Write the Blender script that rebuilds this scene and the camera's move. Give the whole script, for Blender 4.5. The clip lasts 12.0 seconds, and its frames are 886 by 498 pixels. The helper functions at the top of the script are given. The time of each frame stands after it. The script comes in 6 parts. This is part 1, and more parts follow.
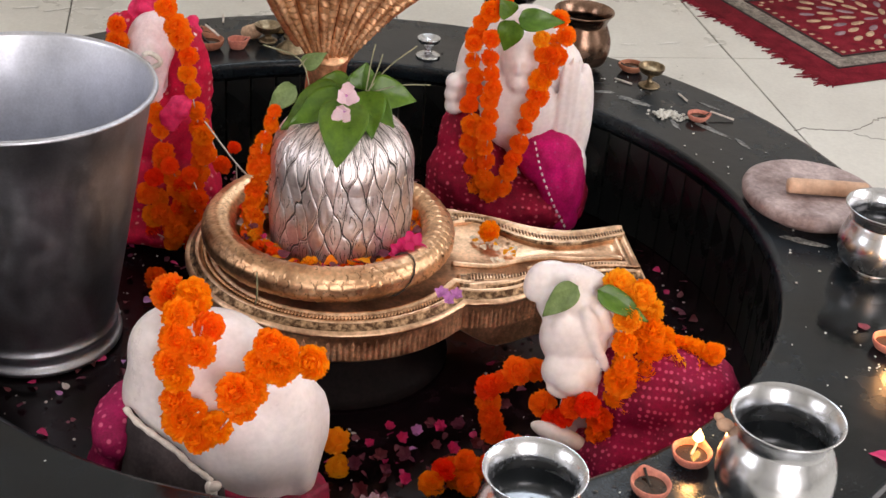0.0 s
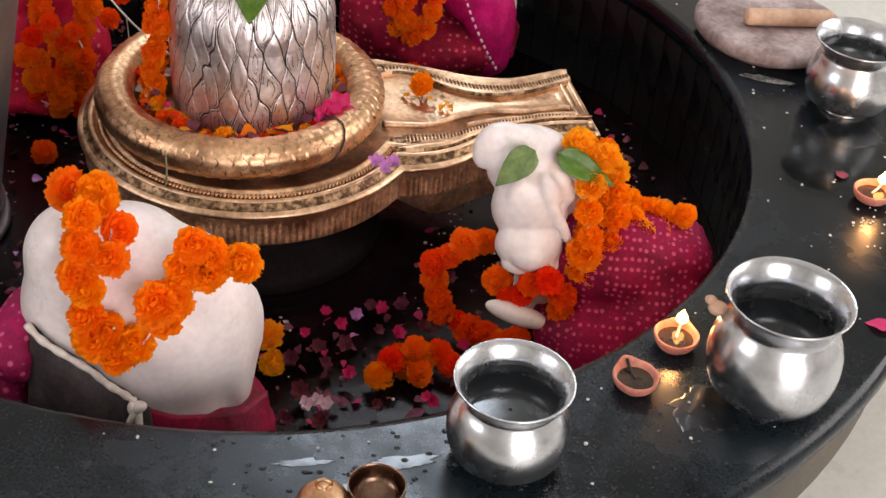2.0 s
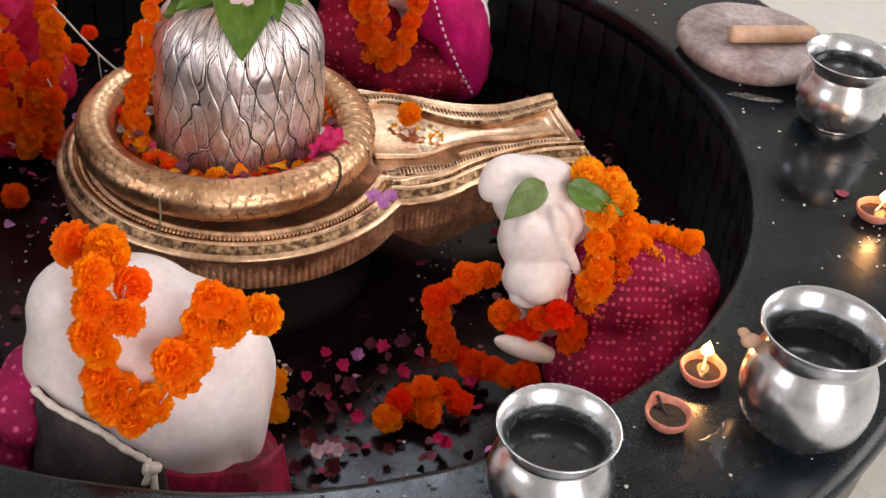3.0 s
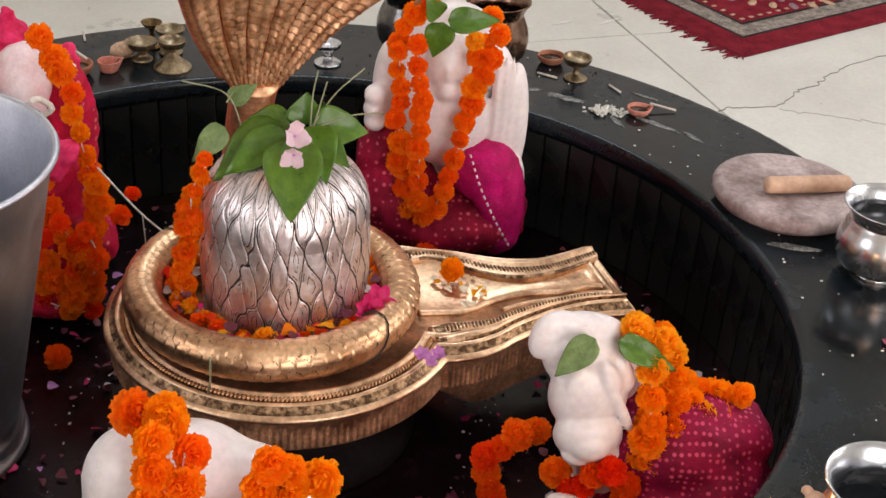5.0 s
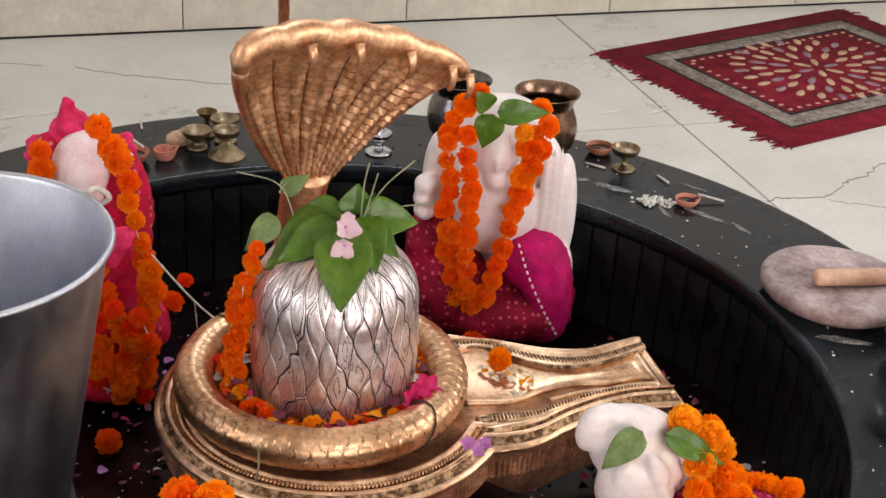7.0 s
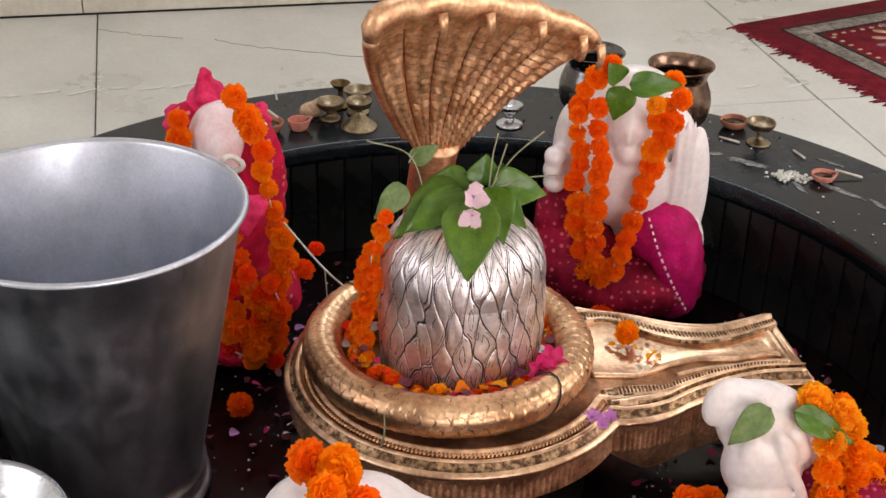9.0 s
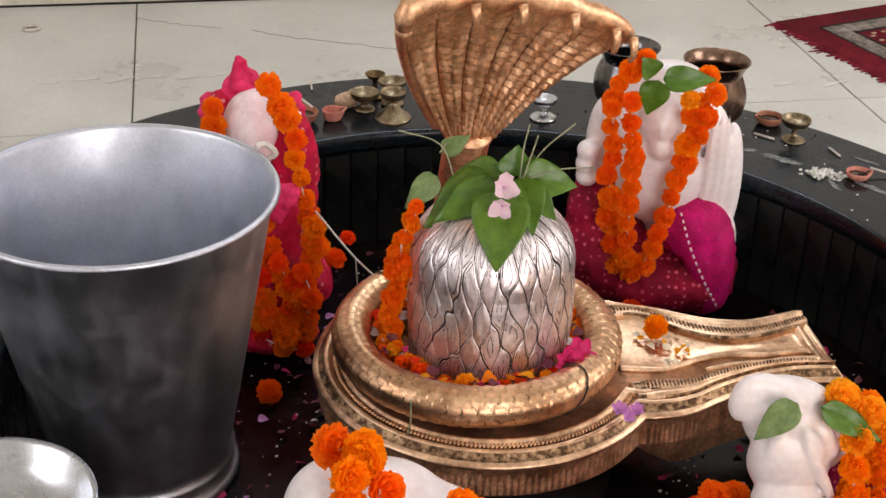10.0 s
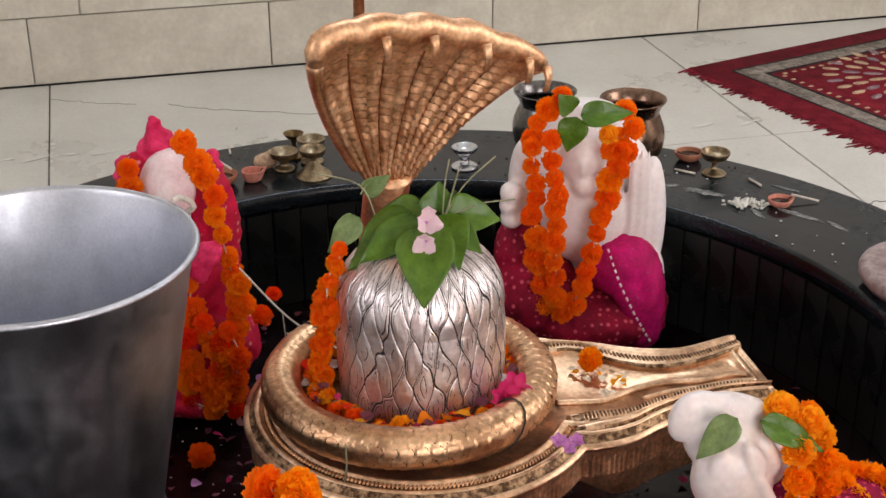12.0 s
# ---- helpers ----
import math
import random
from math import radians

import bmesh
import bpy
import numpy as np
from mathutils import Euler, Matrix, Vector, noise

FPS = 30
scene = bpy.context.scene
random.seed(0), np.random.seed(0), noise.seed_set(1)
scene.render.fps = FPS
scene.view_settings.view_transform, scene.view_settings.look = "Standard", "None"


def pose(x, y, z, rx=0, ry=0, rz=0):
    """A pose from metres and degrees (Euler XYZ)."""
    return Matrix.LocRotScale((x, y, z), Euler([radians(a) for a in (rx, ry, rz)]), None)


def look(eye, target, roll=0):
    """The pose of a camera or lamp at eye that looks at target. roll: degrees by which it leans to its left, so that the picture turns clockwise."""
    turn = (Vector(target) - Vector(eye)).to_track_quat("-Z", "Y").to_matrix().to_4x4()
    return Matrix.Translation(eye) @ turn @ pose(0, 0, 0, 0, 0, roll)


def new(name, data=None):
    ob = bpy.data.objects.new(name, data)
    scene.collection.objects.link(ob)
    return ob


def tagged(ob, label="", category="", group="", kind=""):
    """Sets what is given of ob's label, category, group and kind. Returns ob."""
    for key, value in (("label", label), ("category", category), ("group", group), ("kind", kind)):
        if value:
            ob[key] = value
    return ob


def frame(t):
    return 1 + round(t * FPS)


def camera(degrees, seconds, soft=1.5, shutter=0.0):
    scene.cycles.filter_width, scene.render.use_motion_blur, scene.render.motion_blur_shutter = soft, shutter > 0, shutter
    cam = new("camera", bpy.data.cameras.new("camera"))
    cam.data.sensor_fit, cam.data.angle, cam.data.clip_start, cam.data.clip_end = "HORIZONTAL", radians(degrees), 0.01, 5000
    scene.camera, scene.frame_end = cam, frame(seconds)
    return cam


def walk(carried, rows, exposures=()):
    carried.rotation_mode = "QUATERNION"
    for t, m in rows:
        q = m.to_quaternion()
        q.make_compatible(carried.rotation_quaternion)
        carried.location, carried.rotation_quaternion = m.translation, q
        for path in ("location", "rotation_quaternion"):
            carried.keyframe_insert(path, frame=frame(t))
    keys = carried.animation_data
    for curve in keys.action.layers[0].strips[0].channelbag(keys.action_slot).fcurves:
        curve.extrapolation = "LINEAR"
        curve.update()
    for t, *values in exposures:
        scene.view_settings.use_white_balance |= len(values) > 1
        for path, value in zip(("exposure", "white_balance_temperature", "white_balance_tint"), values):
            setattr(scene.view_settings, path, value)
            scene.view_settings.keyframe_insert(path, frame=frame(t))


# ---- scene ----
cam = camera(35.77, 12.0)
PATH = [
    (0, look((0.3082, -1.9146, 1.0795), (0.1638, -0.1861, 0.0837), 4.88)),
    (0.5, look((0.2776, -1.8801, 1.0623), (0.2740, -0.1484, 0.0616), 6.05)),
    (1, look((0.2525, -1.8118, 1.0562), (0.2899, -0.1129, 0.0015), 5.65)),
    (1.5, look((0.2505, -1.7412, 1.0219), (0.2944, -0.1288, -0.1606), 5.30)),
    (2, look((0.2188, -1.6847, 1.0135), (0.2664, -0.0927, -0.1962), 5.57)),
    (2.5, look((0.1502, -1.6513, 1.0122), (0.2416, -0.0599, -0.1957), 5.60)),
    (2.7, look((0.1280, -1.6379, 1.0053), (0.2913, -0.0480, -0.1970), 6.53)),
    (4.3, look((0.0605, -1.6063, 1.0148), (0.2194, 0.0686, -0.0666), 4.40)),
    (4.5, look((0.0572, -1.6059, 1.0156), (0.2163, 0.0815, -0.0463), 4.46)),
    (5, look((0.0516, -1.6097, 1.0214), (0.2034, 0.1011, -0.0034), 4.53)),
    (5.5, look((0.0486, -1.6153, 1.0315), (0.1863, 0.1240, 0.0539), 4.32)),
    (6, look((0.0494, -1.6185, 1.0343), (0.1790, 0.1314, 0.0747), 4.18)),
    (6.5, look((0.0500, -1.6164, 1.0384), (0.1661, 0.1447, 0.0976), 4.11)),
    (7, look((0.0499, -1.6183, 1.0391), (0.1271, 0.1530, 0.1136), 3.81)),
    (7.2, look((0.0477, -1.6185, 1.0410), (0.0962, 0.1529, 0.1137), 3.70)),
    (8.8, look((0.0601, -1.6219, 1.0308), (-0.0327, 0.1338, 0.0775), 2.09)),
    (9, look((0.0573, -1.6243, 1.0333), (-0.0566, 0.1246, 0.0698), 1.75)),
    (9.5, look((0.0641, -1.6270, 1.0328), (-0.0889, 0.1185, 0.0685), 1.91)),
    (10, look((0.0674, -1.6321, 1.0292), (-0.0991, 0.1090, 0.0593), 1.90)),
    (10.5, look((0.0660, -1.6380, 1.0254), (-0.1011, 0.1046, 0.0581), 1.75)),
    (11, look((0.0694, -1.6433, 1.0207), (-0.0946, 0.1188, 0.0890), 1.19)),
    (11.5, look((0.0777, -1.6402, 0.9887), (-0.0568, 0.1724, 0.1542), -0.24)),
    (12, look((0.0785, -1.6360, 0.9622), (0.0030, 0.1694, 0.1051), -0.33)),
]
walk(cam, PATH, [(0, -0.04, 6950, 18), (10.6, -0.04, 6950, 18), (11.4, -0.20, 6950, 18), (12.0, -0.18, 6950, 18)])

# ---- world and light ----
world = bpy.data.worlds.new("World")
scene.world = world
world.use_nodes = True
_sky = world.node_tree.nodes.new("ShaderNodeTexSky")
_sky.sky_type = 'NISHITA'
_sky.sun_disc = False
_sky.sun_elevation = radians(48)
_sky.sun_rotation = radians(200)
_bg = world.node_tree.nodes["Background"]
world.node_tree.links.new(_sky.outputs[0], _bg.inputs[0])
_bg.inputs[1].default_value = 0.12

ROOM = 16.6                                   # the hall stands turned by this many degrees
FLOOR_Z = -0.147
BASIN_Z = -0.225
HALL = Matrix.Rotation(radians(ROOM), 4, 'Z')


def hall(u, v, z=0.0):
    return HALL @ Vector((u, v, z))


def window_light(name, u, v, z, facing, w, h, watts, color=(1.0, 0.985, 0.97)):
    data = bpy.data.lights.new(name, 'AREA')
    data.shape, data.size, data.size_y, data.energy, data.color = 'RECTANGLE', w, h, watts, color
    ob = new(name, data)
    eye = hall(u, v, z)
    ob.matrix_world = look(eye, eye + HALL.to_3x3() @ Vector(facing))
    return ob


window_light("daylight_door", 0.5, -3.28, 1.05, (0, 1, 0), 1.5, 2.1, 62)
# two side lamps added as fill; their window openings are unseen
window_light("unseen_fill_right", 2.88, -0.6, 1.5, (-1, 0, -0.15), 1.7, 1.3, 40, (1.0, 0.99, 0.97))
window_light("unseen_fill_left", -2.88, -0.9, 1.5, (1, 0, -0.15), 1.5, 1.3, 26, (0.95, 0.98, 1.0))
window_light("daylight_clerestory", 0.76, 1.94, 2.82, (0, -1, -0.25), 0.85, 1.1, 50, (0.70, 0.86, 1.0))


# ---- materials ----
def material(name, c1, c2, rough=0.6, metal=0.0, scale=20.0, fine=0.0, fine_scale=200.0, rough_var=0.1,
             bump=0.0, bump_scale=120.0, hue=0.0, spec=0.5, contrast=(0.35, 0.65), sss=0.0, coat=0.0):
    """Two-scale mottled surface: c1 to c2 over coarse noise, darkened or lightened by fine grain."""
    m = bpy.data.materials.new(name)
    m.use_nodes = True
    nt = m.node_tree
    b = nt.nodes["Principled BSDF"]
    tc = nt.nodes.new("ShaderNodeTexCoord")
    n1 = nt.nodes.new("ShaderNodeTexNoise")
    n1.inputs["Scale"].default_value, n1.inputs["Detail"].default_value = scale, 6
    n1.inputs["Roughness"].default_value = 0.65
    nt.links.new(tc.outputs["Object"], n1.inputs["Vector"])
    r1 = nt.nodes.new("ShaderNodeValToRGB")
    r1.color_ramp.elements[0].position, r1.color_ramp.elements[1].position = contrast
    r1.color_ramp.elements[0].color, r1.color_ramp.elements[1].color = (*c1, 1), (*c2, 1)
    nt.links.new(n1.outputs["Fac"], r1.inputs["Fac"])
    col = r1.outputs["Color"]
    n2 = nt.nodes.new("ShaderNodeTexNoise")
    n2.inputs["Scale"].default_value, n2.inputs["Detail"].default_value = fine_scale, 4
    nt.links.new(tc.outputs["Object"], n2.inputs["Vector"])
    if fine:
        mr = nt.nodes.new("ShaderNodeMapRange")
        mr.inputs[1].default_value, mr.inputs[2].default_value = 0.3, 0.7
        mr.inputs[3].default_value, mr.inputs[4].default_value = 1 - fine, 1 + fine
        nt.links.new(n2.outputs["Fac"], mr.inputs[0])
        mx = nt.nodes.new("ShaderNodeVectorMath")
        mx.operation = 'SCALE'
        nt.links.new(col, mx.inputs[0])
        nt.links.new(mr.outputs[0], mx.inputs["Scale"])
        col = mx.outputs[0]
    if hue:
        oi = nt.nodes.new("ShaderNodeObjectInfo")
        mr = nt.nodes.new("ShaderNodeMapRange")
        mr.inputs[3].default_value, mr.inputs[4].default_value = 0.5 - hue, 0.5 + hue
        nt.links.new(oi.outputs["Random"], mr.inputs[0])
        hs = nt.nodes.new("ShaderNodeHueSaturation")
        nt.links.new(mr.outputs[0], hs.inputs["Hue"])
        nt.links.new(col, hs.inputs["Color"])
        col = hs.outputs[0]
    nt.links.new(col, b.inputs["Base Color"])
    rr = nt.nodes.new("ShaderNodeMapRange")
    rr.inputs[1].default_value, rr.inputs[2].default_value = 0.3, 0.7
    rr.inputs[3].default_value, rr.inputs[4].default_value = max(0.02, rough - rough_var), min(1, rough + rough_var)
    nt.links.new(n1.outputs["Fac"], rr.inputs[0])
    nt.links.new(rr.outputs[0], b.inputs["Roughness"])
    b.inputs["Metallic"].default_value = metal
    b.inputs["Specular IOR Level"].default_value = spec
    b.inputs["Coat Weight"].default_value = coat
    if sss:
        b.inputs["Subsurface Weight"].default_value = sss
        b.inputs["Subsurface Radius"].default_value = (0.01, 0.006, 0.003)
    if bump:
        n3 = nt.nodes.new("ShaderNodeTexNoise")
        n3.inputs["Scale"].default_value, n3.inputs["Detail"].default_value = bump_scale, 5
        nt.links.new(tc.outputs["Object"], n3.inputs["Vector"])
        bp = nt.nodes.new("ShaderNodeBump")
        bp.inputs["Strength"].default_value, bp.inputs["Distance"].default_value = bump, 0.002
        nt.links.new(n3.outputs["Fac"], bp.inputs["Height"])
        nt.links.new(bp.outputs[0], b.inputs["Normal"])
    return m


def dotted_cloth(name, base1, base2, dot, scale, size=0.16):
    """Printed cotton: staggered pale dots on a mottled dye, with a woven bump."""
    m = material(name, base1, base2, rough=0.75, scale=14, fine=0.18, fine_scale=260, bump=0.5, bump_scale=400, spec=0.25)
    nt = m.node_tree
    b = nt.nodes["Principled BSDF"]
    old = b.inputs["Base Color"].links[0].from_socket
    tc = nt.nodes.new("ShaderNodeTexCoord")
    v = nt.nodes.new("ShaderNodeTexVoronoi")
    v.inputs["Scale"].default_value, v.inputs["Randomness"].default_value = scale, 0.3
    nt.links.new(tc.outputs["Object"], v.inputs["Vector"])
    lt = nt.nodes.new("ShaderNodeMapRange")
    lt.inputs[1].default_value, lt.inputs[2].default_value = size + 0.1, size
    nt.links.new(v.outputs["Distance"], lt.inputs[0])
    mx = nt.nodes.new("ShaderNodeMix")
    mx.data_type = 'RGBA'
    nt.links.new(lt.outputs[0], mx.inputs["Factor"])
    nt.links.new(old, mx.inputs["A"])
    mx.inputs["B"].default_value = (*dot, 1)
    nt.links.new(mx.outputs["Result"], b.inputs["Base Color"])
    return m


GRANITE = material("black_granite", (0.0025, 0.0042, 0.0055), (0.010, 0.016, 0.021), spec=0.25, rough=0.20, scale=5, fine=0.6, fine_scale=320, rough_var=0.2, bump=0.18, bump_scale=42)
GRANITE_WALL = material("black_granite_wall", spec=0.34, c1=(0.003, 0.004, 0.004), c2=(0.011, 0.013, 0.013), rough=0.30, scale=9, fine=0.5, fine_scale=300, rough_var=0.1, bump=0.08, bump_scale=60, hue=0.01)
GRANITE_SIDE = material("outer_cladding", (0.035, 0.032, 0.028), (0.12, 0.10, 0.07), rough=0.5, scale=8, fine=0.3, fine_scale=200)
WET_FLOOR = material("wet_basin_floor", (0.003, 0.002, 0.002), (0.011, 0.004, 0.006), spec=0.16, rough=0.22, scale=14, fine=0.5, fine_scale=150, rough_var=0.1, bump=0.15, bump_scale=50)
STEM_SHADE = material("stem_shade", (0.003, 0.002, 0.002), (0.010, 0.006, 0.006), spec=0.08, rough=0.6, scale=14, fine=0.5, fine_scale=150, bump=0.3)
TILE = material("marble_floor_tile", (0.55, 0.54, 0.50), (0.68, 0.675, 0.63), rough=0.32, scale=2.2, fine=0.05, fine_scale=120, rough_var=0.08, bump=0.03)
GROUT = material("dark_grout", (0.07, 0.065, 0.055), (0.16, 0.15, 0.13), rough=0.9, scale=30)
WALL_TILE = material("marble_wall_tile", (0.52, 0.48, 0.40), (0.68, 0.64, 0.55), rough=0.35, scale=5, fine=0.06, fine_scale=90)
PLASTER = material("cream_plaster", (0.70, 0.68, 0.64), (0.78, 0.76, 0.72), rough=0.9, scale=3, fine=0.03, bump=0.1)
STEEL = material("brushed_steel", (0.52, 0.535, 0.56), (0.64, 0.655, 0.68), rough=0.26, metal=1, scale=10, fine=0.08, fine_scale=260, rough_var=0.07, bump=0.05, bump_scale=70)
STEEL_OLD = material("scuffed_steel", (0.48, 0.50, 0.56), (0.64, 0.66, 0.72), rough=0.36, metal=1, scale=9, fine=0.07, fine_scale=240, rough_var=0.1, bump=0.025, bump_scale=60)


def scuffs(m):
    """Upright polishing streaks, pale rub marks and fine scratches on a steel sheet."""
    nt = m.node_tree
    b = nt.nodes["Principled BSDF"]
    b.inputs["Anisotropic"].default_value = 0.3
    tc = nt.nodes.new("ShaderNodeTexCoord")
    mp = nt.nodes.new("ShaderNodeMapping")
    mp.inputs["Scale"].default_value = (30, 30, 2.0)
    nt.links.new(tc.outputs["Object"], mp.inputs["Vector"])
    streak = nt.nodes.new("ShaderNodeTexNoise")
    streak.inputs["Scale"].default_value, streak.inputs["Detail"].default_value = 1.0, 5
    nt.links.new(mp.outputs[0], streak.inputs["Vector"])
    rub = nt.nodes.new("ShaderNodeTexNoise")
    rub.inputs["Scale"].default_value, rub.inputs["Detail"].default_value, rub.inputs["Distortion"].default_value = 17, 8, 1.2
    nt.links.new(tc.outputs["Object"], rub.inputs["Vector"])
    add = nt.nodes.new("ShaderNodeMath")
    add.operation = 'ADD'
    nt.links.new(streak.outputs["Fac"], add.inputs[0])
    nt.links.new(rub.outputs["Fac"], add.inputs[1])
    mr = nt.nodes.new("ShaderNodeMapRange")
    mr.inputs[1].default_value, mr.inputs[2].default_value = 0.75, 1.25
    mr.inputs[3].default_value, mr.inputs[4].default_value = 0.35, 0.51
    nt.links.new(add.outputs[0], mr.inputs[0])
    nt.links.new(mr.outputs[0], b.inputs["Roughness"])


scuffs(STEEL_OLD)
STEEL_DARK = material("tarnished_steel", (0.10, 0.095, 0.095), (0.28, 0.265, 0.26), rough=0.24, metal=1, scale=14, fine=0.15, bump=0.08)
BRASS = material("aged_brass", (0.38, 0.20, 0.105), (0.82, 0.52, 0.31), rough=0.38, metal=1, scale=16, fine=0.22, fine_scale=150, rough_var=0.1, bump=0.25, bump_scale=160)
BRASS_PALE = material("pale_brass", (0.36, 0.20, 0.115), (0.90, 0.61, 0.40), rough=0.38, metal=1, scale=18, fine=0.2, fine_scale=150, rough_var=0.1, bump=0.25, bump_scale=140)
# brighter, rougher copy of the pale brass: the side's lit look as colour
BRASS_SIDE = material("lit_brass_side", (0.46, 0.24, 0.135), (0.95, 0.60, 0.38), rough=0.58, metal=1, scale=26, fine=0.25, fine_scale=170, rough_var=0.1, bump=0.3, bump_scale=150)
BRASS_LINE = material("engraved_brass", (0.08, 0.043, 0.024), (0.52, 0.33, 0.19), rough=0.45, metal=1, scale=95, fine=0.35, bump=0.6, contrast=(0.42, 0.66))
BRASS_OLD = material("dull_brass", (0.17, 0.125, 0.075), (0.44, 0.35, 0.23), rough=0.4, metal=1, scale=30, fine=0.3, bump=0.2)
BRASS_DARK = material("tarnished_brass", (0.06, 0.035, 0.016), (0.24, 0.15, 0.06), rough=0.5, metal=1, scale=40, fine=0.3, bump=0.4)
COPPER = material("old_copper", (0.57, 0.295, 0.155), (0.88, 0.55, 0.34), rough=0.46, metal=1, scale=22, fine=0.25, fine_scale=170, rough_var=0.1, bump=0.25, bump_scale=150)
COPPER_DARK = material("groove_copper", (0.26, 0.11, 0.05), (0.52, 0.26, 0.135), rough=0.5, metal=1, scale=40, fine=0.3)
COPPER_POT = material("dark_copper", (0.12, 0.068, 0.046), (0.34, 0.22, 0.16), rough=0.25, metal=1, scale=16, fine=0.15, bump=0.08)
SILVER = material("silver_sheet", (0.70, 0.62, 0.625), (0.93, 0.86, 0.865), rough=0.44, metal=1, scale=20, fine=0.12, fine_scale=140, rough_var=0.1, bump=0.3, bump_scale=110)
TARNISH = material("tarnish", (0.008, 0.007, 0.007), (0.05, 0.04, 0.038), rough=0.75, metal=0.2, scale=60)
MARBLE = material("white_marble", (0.74, 0.66, 0.65), (0.87, 0.80, 0.795), rough=0.32, scale=9, fine=0.06, fine_scale=120, rough_var=0.08, bump=0.05, sss=0.12)
MARBLE_PINK = material("powdered_marble", (0.74, 0.52, 0.54), (0.84, 0.72, 0.73), rough=0.45, scale=16, fine=0.08, sss=0.1)
MARIGOLD = material("marigold_petals", (1.0, 0.195, 0.003), (1.0, 0.40, 0.010), rough=0.65, scale=45, fine=0.06, fine_scale=300, hue=0.008, spec=0.2)
MARIGOLD_DEEP = material("orange_red_marigold_petals", (1.0, 0.155, 0.005), (1.0, 0.30, 0.012), rough=0.65, scale=45, fine=0.06, fine_scale=300, hue=0.008, spec=0.2)
# own colour of the redder heads; on low garlands it paints in the shade
MARIGOLD_RED = material("deep_and_shaded_marigold_petals", (0.95, 0.055, 0.004), (1.0, 0.15, 0.010), rough=0.65, scale=45, fine=0.1, fine_scale=300, hue=0.010, spec=0.2)
MARIGOLD_YELLOW = material("yellow_marigold_petals", (1.0, 0.34, 0.006), (1.0, 0.58, 0.03), rough=0.65, scale=45, fine=0.1, fine_scale=300, hue=0.008, spec=0.2)
PETAL_PINK = material("pink_petals", (0.80, 0.50, 0.60), (0.93, 0.80, 0.85), rough=0.6, scale=60, fine=0.1, sss=0.1)
PETAL_PURPLE = material("mauve_petals", (0.50, 0.16, 0.46), (0.72, 0.34, 0.68), rough=0.6, scale=60, fine=0.15)
PETAL_MAGENTA = material("magenta_petals", (0.55, 0.012, 0.10), (0.80, 0.04, 0.22), rough=0.6, scale=60, fine=0.15)
PETAL_WHITE = material("pale_petals", (0.62, 0.52, 0.50), (0.80, 0.72, 0.70), rough=0.6, scale=60, fine=0.1)
CREAM_PETAL = material("cream_petals", (0.62, 0.50, 0.34), (0.80, 0.70, 0.55), rough=0.6, scale=60, fine=0.1)
PETAL_MAROON = material("wilted_petals", (0.07, 0.012, 0.018), (0.28, 0.05, 0.09), rough=0.6, scale=60, fine=0.2, hue=0.02)
LEAF = material("green_leaf", (0.040, 0.115, 0.007), (0.115, 0.245, 0.020), rough=0.33, scale=25, fine=0.1, fine_scale=180, rough_var=0.1, bump=0.4, bump_scale=130, hue=0.012)
LEAF_PALE = material("pale_leaf", (0.13, 0.21, 0.06), (0.26, 0.36, 0.14), rough=0.5, scale=40, fine=0.15, bump=0.3)
STEM = material("pale_stem", (0.16, 0.17, 0.09), (0.34, 0.33, 0.20), rough=0.6, scale=30)
BULL_CLOTH = dotted_cloth("bull_cloth", (0.17, 0.001, 0.028), (0.33, 0.003, 0.055), (0.58, 0.07, 0.16), 108, 0.25)
RED_CLOTH = dotted_cloth("red_cloth", (0.34, 0.003, 0.025), (0.66, 0.006, 0.055), (0.66, 0.20, 0.20), 60, 0.16)
GREY_CLOTH = material("grey_cloth", (0.032, 0.025, 0.026), (0.095, 0.075, 0.077), rough=0.8, scale=14, fine=0.15, bump=0.4, spec=0.2)
MAROON = dotted_cloth("maroon_cloth", (0.15, 0.002, 0.015), (0.37, 0.005, 0.040), (0.66, 0.09, 0.15), 74, 0.2)
WAIST_MAROON = material("wet_maroon_cloth", (0.10, 0.003, 0.013), (0.34, 0.006, 0.05), rough=0.6, scale=20, fine=0.25, fine_scale=200, bump=0.5, spec=0.3)
MAGENTA = dotted_cloth("magenta_cloth", (0.24, 0.005, 0.055), (0.42, 0.010, 0.10), (0.62, 0.10, 0.20), 70, 0.2)
PLAIN_MAGENTA = dotted_cloth("shawl_cloth", (0.36, 0.002, 0.075), (0.66, 0.006, 0.17), (0.46, 0.03, 0.16), 75, 0.12)
PINK_CLOTH = material("hot_pink_cloth", (0.58, 0.008, 0.07), (0.86, 0.05, 0.17), rough=0.7, scale=18, fine=0.15, bump=0.4, spec=0.25)
WHITE_CORD = material("cotton_cord", (0.52, 0.46, 0.40), (0.72, 0.66, 0.60), rough=0.9, scale=60, fine=0.1)
CLAY = material("terracotta", (0.28, 0.10, 0.055), (0.46, 0.19, 0.11), rough=0.8, scale=25, fine=0.15, bump=0.2)
CLAY_PINK = material("rose_terracotta", (0.48, 0.155, 0.11), (0.66, 0.27, 0.20), rough=0.8, scale=25, fine=0.12, bump=0.2)
OIL = material("dark_oil", (0.02, 0.010, 0.006), (0.06, 0.03, 0.015), rough=0.12, scale=30)
WATER = material("dark_water", (0.008, 0.010, 0.012), (0.02, 0.024, 0.026), rough=0.06, scale=8, bump=0.05, bump_scale=20)
